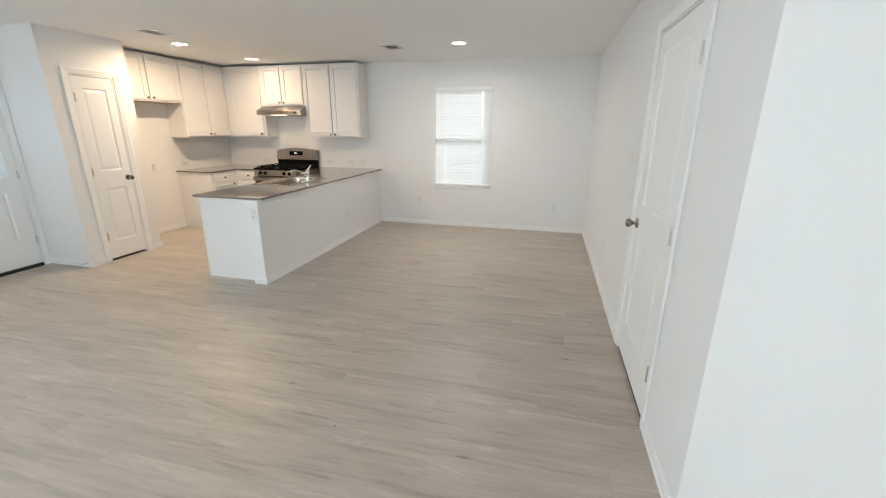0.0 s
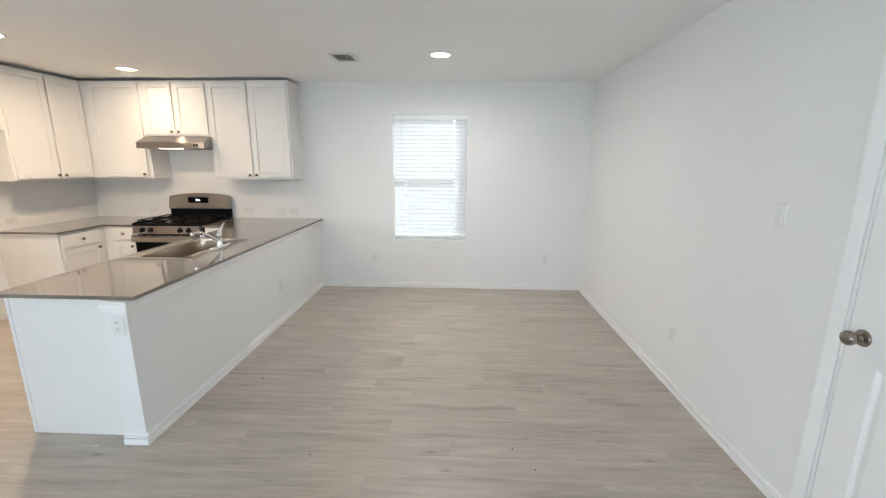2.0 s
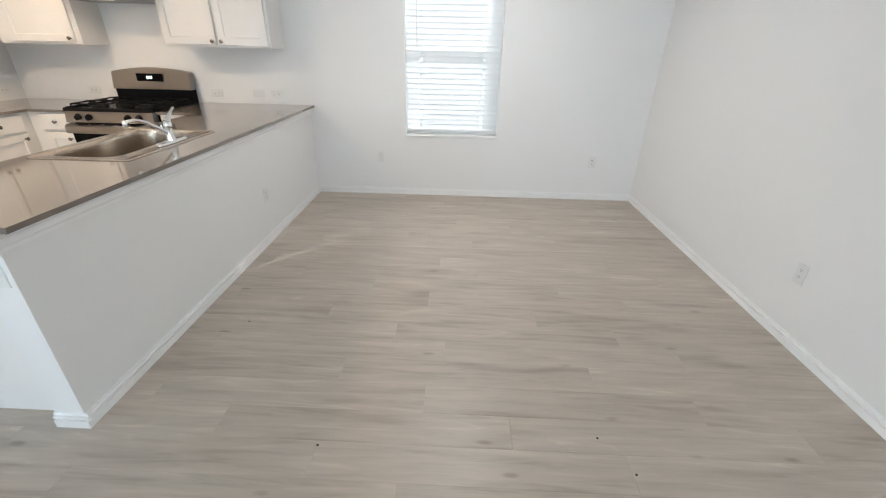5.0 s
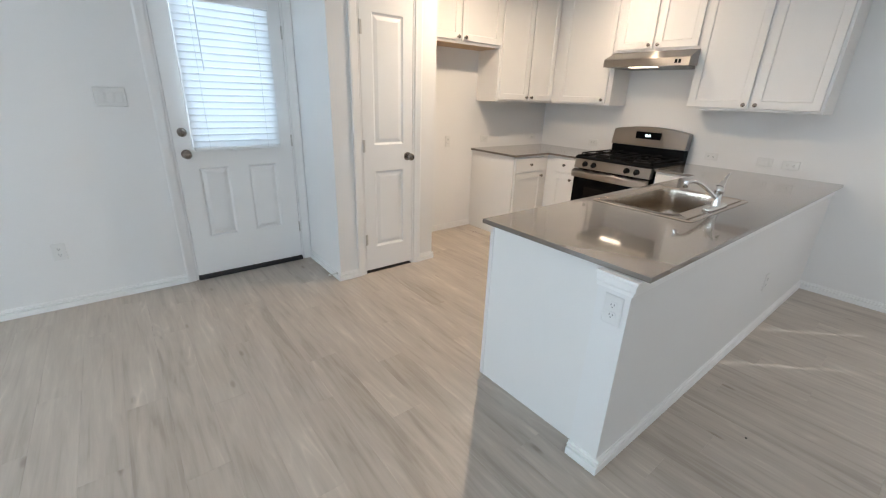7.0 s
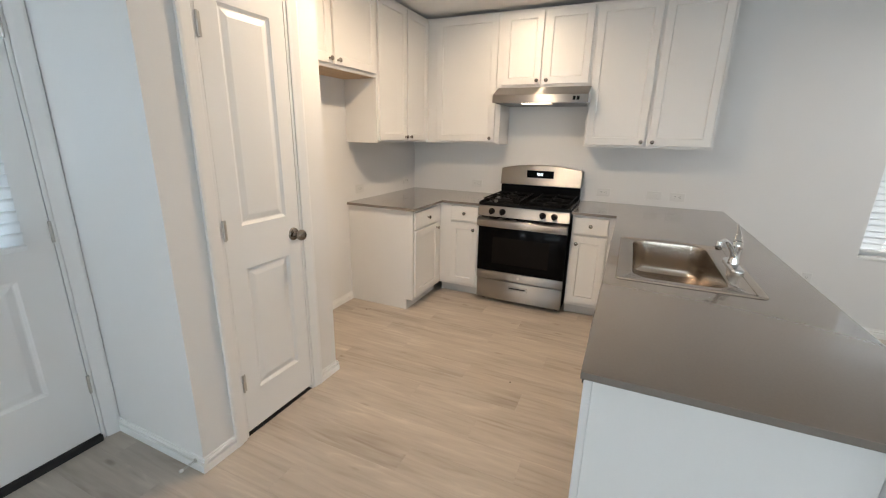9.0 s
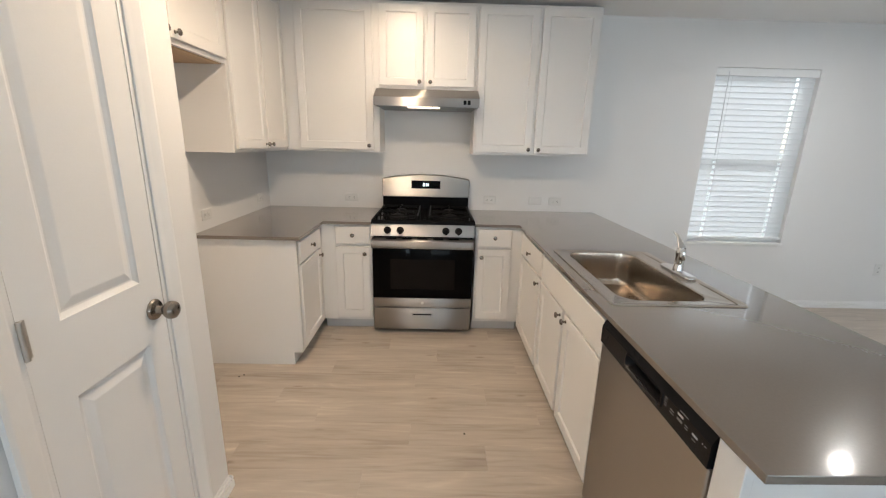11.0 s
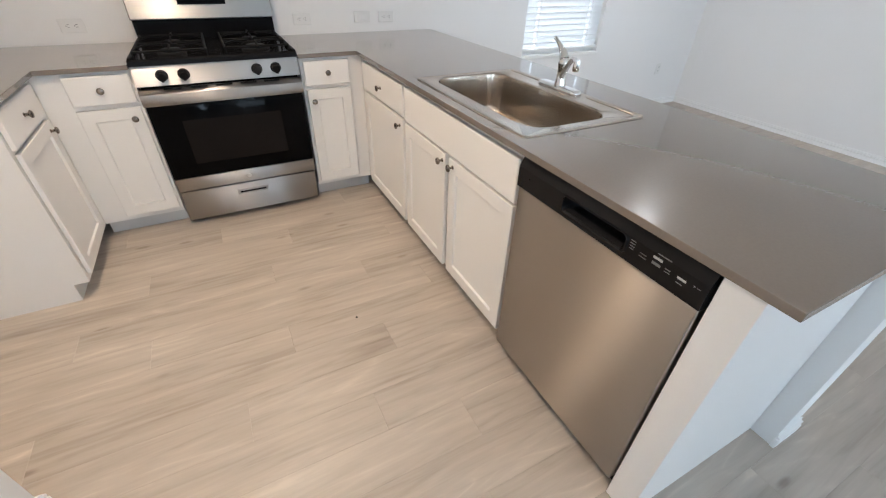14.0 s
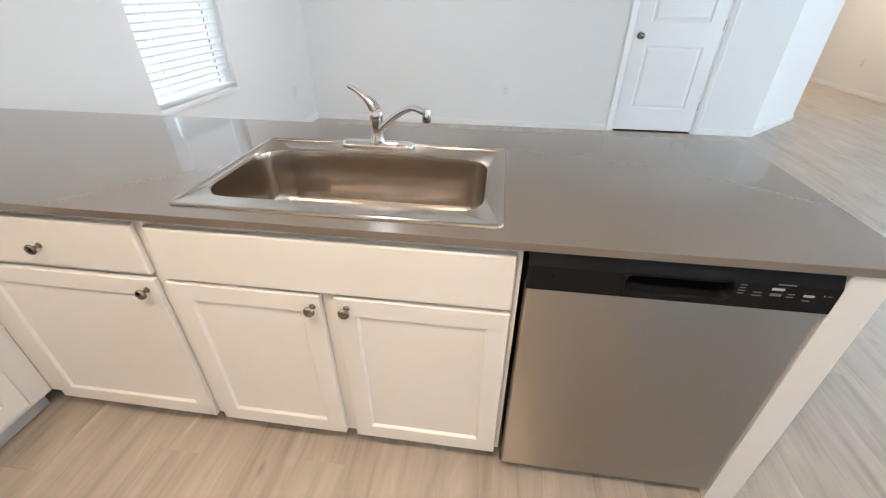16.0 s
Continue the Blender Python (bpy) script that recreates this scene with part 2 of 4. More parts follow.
# ---- mesh helpers ----
def part(name, bm, mat, parent=None, label="", smooth=False, at_world=True):
    """Links a bmesh as one mesh object, under parent if given; at_world: its points are in the world, not in the parent."""
    if parent is not None and at_world:
        bm.transform(parent.matrix_basis.inverted() if parent.parent is None else (parent.parent.matrix_basis @ parent.matrix_basis).inverted())
    bmesh.ops.recalc_face_normals(bm, faces=bm.faces)
    me = bpy.data.meshes.new(name)
    bm.to_mesh(me)
    bm.free()
    me.materials.append(mat)
    if smooth:
        me.polygons.foreach_set("use_smooth", [True] * len(me.polygons))
        me.set_sharp_from_angle(angle=radians(38))
    ob = new(name, me)
    ob.parent = parent
    if label:
        ob["label"] = label
    return ob


def thing(name, m, label, category, group="", kind=""):
    ob = new(name)
    ob.empty_display_size = 0.1
    ob.matrix_basis = m
    return tagged(ob, label, category, group, kind)


def box(bm, x0, x1, y0, y1, z0, z1, bevel=0.0, seg=2):
    v = [bm.verts.new((x, y, z)) for x in (x0, x1) for y in (y0, y1) for z in (z0, z1)]
    fs = [bm.faces.new([v[i] for i in q]) for q in ((0, 1, 3, 2), (4, 6, 7, 5), (0, 4, 5, 1), (2, 3, 7, 6), (0, 2, 6, 4), (1, 5, 7, 3))]
    if bevel:
        es = list({e for f in fs for e in f.edges})
        bmesh.ops.bevel(bm, geom=es, offset=bevel, segments=seg, affect="EDGES", profile=0.5)
    return bm


def B(*a, **k):
    return box(bmesh.new(), *a, **k)


def rings(bm, loops, cap0=True, cap1=True):
    """Skins closed loops of points of equal count."""
    vs = [[bm.verts.new(p) for p in lp] for lp in loops]
    for a, c in zip(vs, vs[1:]):
        for i in range(len(a)):
            j = (i + 1) % len(a)
            bm.faces.new((a[i], a[j], c[j], c[i]))
    if cap0:
        bm.faces.new(vs[0][::-1])
    if cap1:
        bm.faces.new(vs[-1])
    return bm


def rect(x0, x1, z0, z1, d, y):
    return [(x0 + d, y, z0 + d), (x1 - d, y, z0 + d), (x1 - d, y, z1 - d), (x0 + d, y, z1 - d)]


def lathe(bm, prof, m, seg=20):
    loops = [[m @ Vector((r * math.cos(2 * math.pi * i / seg), r * math.sin(2 * math.pi * i / seg), h)) for i in range(seg)] for r, h in prof]
    return rings(bm, loops)


def tube(bm, pts, radii, seg=12):
    pts = [Vector(p) for p in pts]
    radii = [radii] * len(pts) if isinstance(radii, (int, float)) else radii
    loops, up = [], Vector((0.13, 0.37, 0.92)).normalized()
    for i, p in enumerate(pts):
        d = (pts[min(i + 1, len(pts) - 1)] - pts[max(i - 1, 0)]).normalized()
        if abs(d.dot(up)) > 0.97:
            up = Vector((1, 0, 0))
        s = d.cross(up).normalized()
        u = s.cross(d)
        up = u
        loops.append([p + (s * math.cos(2 * math.pi * k / seg) + u * math.sin(2 * math.pi * k / seg)) * radii[i] for k in range(seg)])
    return rings(bm, loops)


def prism(bm, poly, axis, a0, a1):
    """Pushes a polygon of (u, v) along an axis: x gives (a, u, v), y gives (u, a, v), z gives (u, v, a)."""
    put = {"x": lambda u, v, a: (a, u, v), "y": lambda u, v, a: (u, a, v), "z": lambda u, v, a: (u, v, a)}[axis]
    return rings(bm, [[put(u, v, a) for u, v in poly] for a in (a0, a1)])


def cells(bm, xs, ys, solid, z0, z1):
    """A slab made of cells of a grid, with holes where solid(i, j) is false."""
    vt = {}

    def v(i, j, z):
        if (i, j, z) not in vt:
            vt[i, j, z] = bm.verts.new((xs[i], ys[j], z))
        return vt[i, j, z]

    nx, ny = len(xs) - 1, len(ys) - 1
    on = lambda i, j: 0 <= i < nx and 0 <= j < ny and solid(i, j)
    for i in range(nx):
        for j in range(ny):
            if not on(i, j):
                continue
            for z in (z0, z1):
                bm.faces.new((v(i, j, z), v(i + 1, j, z), v(i + 1, j + 1, z), v(i, j + 1, z)))
            for di, dj, a, c in ((-1, 0, (i, j), (i, j + 1)), (1, 0, (i + 1, j), (i + 1, j + 1)), (0, -1, (i, j), (i + 1, j)), (0, 1, (i, j + 1), (i + 1, j + 1))):
                if not on(i + di, j + dj):
                    bm.faces.new((v(*a, z0), v(*c, z0), v(*c, z1), v(*a, z1)))
    return bm


def round_rect(x0, x1, y0, y1, r, z, n=6):
    out = []
    for cx, cy, a0 in ((x1 - r, y1 - r, 0), (x0 + r, y1 - r, 90), (x0 + r, y0 + r, 180), (x1 - r, y0 + r, 270)):
        for k in range(n + 1):
            a = radians(a0 + 90 * k / n)
            out.append((cx + r * math.cos(a), cy + r * math.sin(a), z))
    return out


def structure(name, bm, mat, label, category, smooth=False):
    return tagged(part(name, bm, mat, smooth=smooth), label, category, kind="structure")


# ---- plan ----
LEFT, RIGHT, FAR, NEAR = -5.565, 0.615, 6.45, -3.6
T = 0.12
WIN = (-1.738, -0.836, 0.628, 2.140)
BD = (2.43, 3.275, 2.05)
GD = (2.15, 2.995, 2.10)
PD = (3.565, 4.035, 2.075)
PX, PY0, PY1 = -4.94, 3.345, 4.245
HWX0, HWX1, HWY = -2.815, -2.69, 3.40
CT0, CT1 = 0.864, 0.885
LW = (-3.6, -1.0, 0.6, 2.1)
RW = (-3.15, -1.55, 0.7, 2.1)
SW = (-2.25, -0.55, 0.7, 2.1)

structure("ground", B(-400, 400, -400, 400, -0.5, -0.16), EARTH, "bare brown soil yard round the house", "ground")
structure("slab", B(LEFT - 0.3, 5.4, NEAR - 0.3, FAR + 0.3, -0.16, -0.008), SUBFLOOR, "grey concrete slab under the floor", "floor")
structure("ceiling", B(LEFT - T, 5.2, NEAR - T, FAR + T, CEIL, CEIL + 0.15), CEILING, "white painted plasterboard ceiling with light texture", "ceiling")


def wall(name, axis, face, out, a0, a1, holes=(), label="off-white painted plasterboard wall", z1=CEIL + 0.03):
    """A wall whose room side lies at face; out: +1 or -1, the side its thickness goes; holes: (a0, a1, z0, z1)."""
    us = sorted({a0, a1, *[h[0] for h in holes], *[h[1] for h in holes]})
    zs = sorted({0.0, z1, *[h[2] for h in holes], *[h[3] for h in holes]})
    bm = bmesh.new()
    hit = lambda i, j: not any(h[0] <= us[i] < h[1] and h[2] <= zs[j] < h[3] for h in holes)
    cells(bm, us, zs, hit, 0.0, T)
    turn = {"y": lambda u, z, d: (u, face + out * d, z), "x": lambda u, z, d: (face + out * d, u, z)}[axis]
    for v in bm.verts:
        v.co = Vector(turn(*v.co))
    return structure(name, bm, WALL, label, "wall")


wall("wall_far", "y", FAR, 1, LEFT - T, RIGHT + T, [WIN])
wall("wall_left", "x", LEFT, -1, NEAR - T, FAR, [(BD[0], BD[1], 0.0, BD[2]), SW])
wall("wall_right", "x", RIGHT, 1, 1.54, FAR, [(GD[0], GD[1], 0.0, GD[2])])
wall("wall_near", "y", NEAR, -1, LEFT, 1.3, [LW])
wall("wall_living_right", "x", 1.3, 1, NEAR - T, -1.15, [RW])
wall("wall_hall_south", "y", -1.15, -1, 1.42, 5.0, label="off-white hallway wall in warm lamp light")
wall("wall_hall_end", "x", 5.0, 1, -1.15 - T, 0.675 + T)
wall("wall_hall_north", "y", 0.675, 1, 1.46, 5.0)
bm = bmesh.new()
prism(bm, [(RIGHT, 1.54), (1.46, 0.675), (1.46 + 0.085, 0.675 + 0.12), (RIGHT + 0.12, 1.54 + 0.05), (RIGHT + 0.002, 1.54)], "z", 0, CEIL)
structure("wall_angled", bm, WALL, "off-white wall set at forty-five degrees by the hallway", "wall")
# room behind the white door, closed
wall("wall_closet_back", "x", 1.75, 1, 1.7, 3.4)
wall("wall_closet_side_far", "y", 3.4, 1, RIGHT + T, 1.75)
wall("wall_closet_side_near", "y", 1.7, -1, RIGHT + T, 1.75)
# pantry closet
wall("wall_pantry_front", "x", PX, -1, PY0, PY1, [(PD[0], PD[1], 0.0, PD[2])])
bm = B(LEFT, PX - T, PY0, PY0 + T, 0, CEIL)
structure("wall_pantry_side", bm, WALL, "off-white pantry side wall beside the back door", "wall")
bm = B(LEFT, PX - T, PY1 - T, PY1, 0, CEIL)
structure("wall_pantry_fridge_side", bm, WALL, "off-white pantry side wall by the refrigerator space", "wall")
# half wall of the peninsula
structure("half_wall", B(HWX0, HWX1, HWY, FAR, 0, CT0), WALL, "off-white half wall behind the peninsula cabinets", "wall")

# baseboards
BASE = [(0, 0), (0.015, 0), (0.015, 0.034), (0.013, 0.036), (0.003, 0.037), (0.003, 0.0435), (0.012, 0.045), (0.012, 0.053), (0.004, 0.056), (0.004, 0.066), (0, 0.068)]


def baseboard(p0, p1, nx, ny, label="white stepped wooden baseboard"):
    """Along the floor from p0 to p1 on the wall whose room side is towards (nx, ny)."""
    bm = bmesh.new()
    rings(bm, [[(x + nx * o, y + ny * o, z) for o, z in BASE] for x, y in (p0, p1)])
    return structure("baseboard", bm, TRIM, label, "baseboard")


BT = 0.015
baseboard((HWX1, FAR), (RIGHT, FAR), 0, -1)
baseboard((RIGHT, FAR - BT), (RIGHT, GD[1] + 0.065), -1, 0)
baseboard((RIGHT, GD[0] - 0.065), (RIGHT, 1.54), -1, 0)
baseboard((RIGHT, 1.54), (1.46, 0.675), -0.715, -0.70)
baseboard((1.42, -1.15), (5.0, -1.15), 0, 1)
baseboard((LEFT, NEAR), (LEFT, BD[0] - 0.065), 1, 0)
baseboard((LEFT + BT, PY0), (PX + BT, PY0), 0, -1)
baseboard((PX, PY0), (PX, PD[0] - 0.065), 1, 0)
baseboard((PX, PD[1] + 0.065), (PX, PY1), 1, 0)
baseboard((PX + BT, PY1), (LEFT + BT, PY1), 0, 1)
baseboard((LEFT, PY1 + BT), (LEFT, 5.262), 1, 0)
baseboard((HWX1, HWY), (HWX1, FAR - BT), 1, 0, "white stepped baseboard along the half wall")
baseboard((HWX0 - 0.004, HWY), (HWX1 + BT, HWY), 0, -1, "white stepped baseboard at the end of the half wall")

# trim under the countertop on the half wall
CAP = [(0, 0.800), (0.008, 0.801), (0.009, 0.815), (0.016, 0.822), (0.018, 0.848), (0.024, 0.852), (0.024, 0.863), (0, 0.863)]
bm = bmesh.new()
rings(bm, [[(HWX1 + o, HWY - o, z) for o, z in CAP], [(HWX1 + o, FAR, z) for o, z in CAP]])
rings(bm, [[(HWX0 - 0.004, HWY - o, z) for o, z in CAP], [(HWX1 + o, HWY - o, z) for o, z in CAP]])
structure("counter_trim", bm, TRIM, "white stepped moulding under the countertop edge", "trim")


def casing(name, axis, face, out, a0, a1, top, label="white moulded door casing"):
    """Door casing round an opening, on the room side of a wall, with the jamb inside."""
    prof = [(0, 0.002), (0.062, 0.002), (0.062, 0.016), (0.050, 0.018), (0.020, 0.012), (0.006, 0.010), (0, 0.008)]
    put = (lambda u, z, d: (face + out * d, u, z)) if axis == "x" else (lambda u, z, d: (u, face + out * d, z))
    bm = bmesh.new()
    lo, hi = a0 - 0.004, a1 + 0.004
    for sgn, a in ((-1, lo), (1, hi)):
        rings(bm, [[put(a + sgn * o, 0, d) for o, d in prof], [put(a + sgn * o, top + 0.004 + o, d) for o, d in prof]])
    rings(bm, [[put(lo - o, top + 0.004 + o, d) for o, d in prof], [put(hi + o, top + 0.004 + o, d) for o, d in prof]])
    ob = structure(name, bm, TRIM, label, "trim")
    jb = bmesh.new()
    for u0, u1, z0, z1 in ((a0, a0 + 0.012, 0, top), (a1 - 0.012, a1, 0, top), (a0 + 0.012, a1 - 0.012, top - 0.012, top)):
        p, q = put(u0, z0, 0.003), put(u1, z1, -T)
        box(jb, min(p[0], q[0]), max(p[0], q[0]), min(p[1], q[1]), max(p[1], q[1]), z0, z1)
    part("jamb", jb, TRIM, ob)
    return ob


casing("door_casing_1", "x", LEFT, 1, BD[0], BD[1], BD[2])
casing("door_casing_2", "x", PX, 1, PD[0], PD[1], PD[2])
casing("door_casing_3", "x", RIGHT, -1, GD[0], GD[1], GD[2])


# ---- doors ----
def knob_prof():
    return [(0.0, 0), (0.033, 0), (0.033, 0.004), (0.029, 0.009), (0.014, 0.012), (0.011, 0.02), (0.012, 0.03), (0.021, 0.038), (0.0275, 0.047), (0.0285, 0.056), (0.025, 0.066), (0.016, 0.072), (0.0, 0.073)]


def panel_door(name, m, w, h, panels, label, knob_u, knob_z=0.945, hinge_u=None, thick=0.035):
    """A moulded door, local: u along x from 0, front towards -y at y = 0, z up. panels: (x0, x1, z0, z1)."""
    d = thing(name, m, label, "door", kind="structure")
    us = sorted({0.0, w, *[p[0] for p in panels], *[p[1] for p in panels]})
    zs = sorted({0.0, h, *[p[2] for p in panels], *[p[3] for p in panels]})
    bm = bmesh.new()
    cells(bm, us, zs, lambda i, j: not any(p[0] <= us[i] < p[1] and p[2] <= zs[j] < p[3] for p in panels), 0, 1)
    for v in bm.verts:
        v.co = Vector((v.co.x, v.co.z * thick, v.co.y))
    part("slab", bm, DOORWHITE, d, at_world=False)
    for x0, x1, z0, z1 in panels:
        bm = bmesh.new()
        rings(bm, [rect(x0, x1, z0, z1, o, y) for o, y in ((0, thick), (0, 0.0), (0.004, 0.0035), (0.013, 0.0095), (0.018, 0.010), (0.042, 0.0035), (0.045, 0.003))])
        part("panel", bm, DOORWHITE, d, at_world=False)
    if knob_u is not None:
        bm = lathe(bmesh.new(), knob_prof(), pose(knob_u, 0, knob_z, 90, 0, 0), 24)
        part("door_knob", bm, NICKEL, d, "satin nickel round door knob", smooth=True, at_world=False)
    if hinge_u is not None:
        for z in (0.27, h / 2, h - 0.22):
            bm = bmesh.new()
            tube(bm, [(hinge_u, -0.006, z - 0.045), (hinge_u, -0.006, z + 0.045)], 0.006, 10)
            box(bm, hinge_u - 0.004, hinge_u + 0.016 if hinge_u < w / 2 else hinge_u + 0.004, -0.003, 0.001, z - 0.044, z + 0.044)
            part("hinge", bm, HINGE, d, "satin nickel hinge", smooth=True, at_world=False)
    return d


# pantry door: faces +x, so local x runs along +y
DW = PD[1] - PD[0] - 0.03
panel_door("door_2", pose(PX + 0.001, PD[0] + 0.015, 0.028, 0, 0, 90), DW, 2.03, [(0.095, DW - 0.085, 1.02, 1.91), (0.095, DW - 0.085, 0.20, 0.82)],
           "closed white two-panel moulded pantry door with nickel knob", DW - 0.045, 0.92, 0.0)
# door in the long wall: faces -x, local x runs along -y
GW = GD[1] - GD[0] - 0.03
panel_door("door_3", pose(RIGHT - 0.001, GD[1] - 0.015, 0.022, 0, 0, -90), GW, 2.062, [(0.13, GW - 0.13, 1.05, 1.95), (0.13, GW - 0.13, 0.23, 0.84)],
           "closed white two-panel moulded interior door with nickel knob", 0.06, 0.93, GW)
# black strips put the shade of the gaps under both doors into colour
for n_, a0, a1, x0, x1, lab in (("gap_shade_2", PD[0] + 0.012, PD[1] - 0.012, PX - T, PX - 0.002, "dark strip standing in for shade in the gap under the pantry door"), ("gap_shade_3", GD[0] + 0.012, GD[1] - 0.012, RIGHT + 0.002, RIGHT + T, "dark strip standing in for shade in the gap under the interior door")):
    structure(n_, B(x0, x1, a0, a1, -0.007, 0.004), RUBBER, lab, "threshold")

# back door: faces +x, half glazed with a blind
BW = BD[1] - BD[0] - 0.03
BY0 = BD[0] + 0.015
back = panel_door("door_1", pose(LEFT + 0.0, BY0, 0.035, 0, 0, 90), BW, 2.0, [(0.127, 0.327, 0.30, 0.825), (0.465, 0.675, 0.30, 0.825), (0.14, 0.68, 1.0, 1.93)],
                  "closed white half-glazed back door with blind and nickel deadbolt", 0.066, 0.93, BW, 0.044)
for o in [c for c in back.children if c.name.startswith("panel")][-1:]:
    bpy.data.objects.remove(o)
bm = bmesh.new()
for x0, x1, z0, z1 in ((0.11, 0.71, 0.968, 1.005), (0.11, 0.71, 1.925, 1.962), (0.11, 0.147, 1.005, 1.925), (0.673, 0.71, 1.005, 1.925)):
    box(bm, x0, x1, -0.010, 0.05, z0, z1, 0.004)
part("lite_frame", bm, DOORWHITE, back, "white glazing frame", at_world=False)
pane = part("pane", B(0.14, 0.68, 0.02, 0.026, 1.0, 1.93), GLASS, back, "clear glass pane", at_world=False)
pane.visible_shadow = False
bm = lathe(bmesh.new(), [(0, 0), (0.031, 0), (0.031, 0.006), (0.026, 0.016), (0.019, 0.02), (0.016, 0.026), (0, 0.027)], pose(0.062, 0, 1.08, 90, 0, 0), 24)
box(bm, 0.056, 0.068, -0.042, -0.024, 1.063, 1.097, 0.003)
part("deadbolt", bm, NICKEL, back, "satin nickel deadbolt turn", smooth=True, at_world=False)
structure("threshold_1", B(LEFT - T, LEFT + 0.02, BD[0] + 0.013, BD[1] - 0.013, -0.007, 0.032, bevel=0.006), RUBBER, "black rubber and metal door threshold", "threshold")
part("sweep", B(0.0, BW, 0.001, 0.04, -0.002, 0.0), RUBBER, back, "black door sweep", at_world=False)


# ---- blinds ----
def slat_mesh(width, cords, depth=0.052, thick=0.0028):
    """A curved slat along x, with a cord hole at each place in cords."""
    bm = bmesh.new()
    xs = sorted({0.0, width, *[c + s for c in cords for s in (-0.013, 0.013)]})
    ys = [-depth / 2, -depth / 3.4, -0.0135, 0.0135, depth / 3.4, depth / 2]
    up, low = [[[bm.verts.new((x, y, 0.0045 * (1 - (2 * y / depth) ** 2) + s * thick / 2)) for y in ys] for x in xs] for s in (1, -1)]
    nx, ny = len(xs) - 1, len(ys) - 1
    solid = {(i, j) for i in range(nx) for j in range(ny) if not (j == 2 and any(abs((xs[i] + xs[i + 1]) / 2 - c) < 0.012 for c in cords))}
    for i, j in sorted(solid):
        f = bm.faces.new((up[i][j], up[i + 1][j], up[i + 1][j + 1], up[i][j + 1]))
        f.material_index = 1
        bm.faces.new((low[i][j], low[i][j + 1], low[i + 1][j + 1], low[i + 1][j]))
        for di, dj, a, b in ((0, -1, (i, j), (i + 1, j)), (1, 0, (i + 1, j), (i + 1, j + 1)), (0, 1, (i + 1, j + 1), (i, j + 1)), (-1, 0, (i, j + 1), (i, j))):
            if (i + di, j + dj) not in solid:
                bm.faces.new((low[a[0]][a[1]], low[b[0]][b[1]], up[b[0]][b[1]], up[a[0]][a[1]]))
    me = bpy.data.meshes.new("slat")
    bm.to_mesh(me)
    bm.free()
    me.materials.append(SLAT)
    me.materials.append(SLAT_BACK)
    return me


def blind(name, m, w, h, pitch, label, cords, wand_x, wand_len, tilt=79, depth=0.054, holes=True):
    """Local: x across from 0, z up from 0, room side towards -y."""
    b = thing(name, m, label, "blind")
    part("headrail", B(0.0, w, -0.03, 0.028, h - 0.062, h, bevel=0.004), VINYL, b, "white headrail with valance", at_world=False)
    part("bottom_rail", B(0.004, w - 0.004, -0.027, 0.023, 0.0, 0.02, bevel=0.004), VINYL, b, at_world=False)
    me = slat_mesh(w - 0.006, [c - 0.003 for c in cords] if holes else [], depth)
    upper = slat_mesh(w - 0.006, [c - 0.003 for c in cords[1:]] if holes else [], depth)
    z = 0.042
    k = 0
    while z < h - 0.066:
        ob = new("slat", me if z < h * 0.5 else upper)
        ob.parent = b
        # room-side edge up
        ob.matrix_basis = pose(0.003, -0.001, z, -tilt, 0, 0)
        z += pitch
        k += 1
    for c in cords:
        bm = bmesh.new()
        for y in (-0.028, 0.026):
            tube(bm, [(c, y, 0.01), (c, y, h - 0.045)], 0.0011, 6)
        part("ladder_cord", bm, CORD, b, at_world=False)
    if wand_len:
        bm = tube(bmesh.new(), [(wand_x, -0.038, h - 0.03), (wand_x, -0.041, h - 0.06), (wand_x + 0.004, -0.042, h - wand_len)], 0.0030, 8)
        part("tilt_wand", bm, CORD, b, "translucent grey tilt wand", smooth=True, at_world=False)
    return b


WW, WH = WIN[1] - WIN[0], WIN[3] - WIN[2]
blind("window_blind", pose(WIN[0] + 0.006, FAR + 0.036, WIN[2] + 0.035), WW - 0.012, WH - 0.037, 0.0470, "white faux-wood slat blind lowered and closed in the window", [0.145, 0.735], 0.105, 0.72)
blind("door_blind", pose(LEFT + 0.040, BY0 + 0.115, 0.99, 0, 0, 90), 0.60, 1.01, 0.0445, "white slat blind lowered and closed on the back door", [0.10, 0.50], 0.13, 0.48, tilt=77, holes=False)


def window(name, x0, x1, z0, z1, y, out, label):
    """A vinyl single-hung window set in a wall; y: middle of the frame; out: side of the street."""
    w = thing(name, pose((x0 + x1) / 2, y, z0), label, "window", kind="structure")
    f = 0.032
    bm = bmesh.new()
    for a in ((x0, x0 + f, z0, z1), (x1 - f, x1, z0, z1), (x0 + f, x1 - f, z0, z0 + f), (x0 + f, x1 - f, z1 - f, z1)):
        box(bm, a[0], a[1], y - 0.03, y + 0.03, a[2], a[3], 0.003)
    part("window_frame", bm, VINYL, w)
    zm = (z0 + z1) / 2
    part("meeting_rail", B(x0 + f, x1 - f, y - 0.025, y + 0.025, zm - 0.019, zm + 0.019, bevel=0.003), VINYL, w)
    for a, c in ((z0 + f, zm - 0.019), (zm + 0.019, z1 - f)):
        p = part("pane", B(x0 + f, x1 - f, y - 0.003, y + 0.003, a, c), GLASS, w, "clear glass pane")
        p.visible_shadow = False
    return w


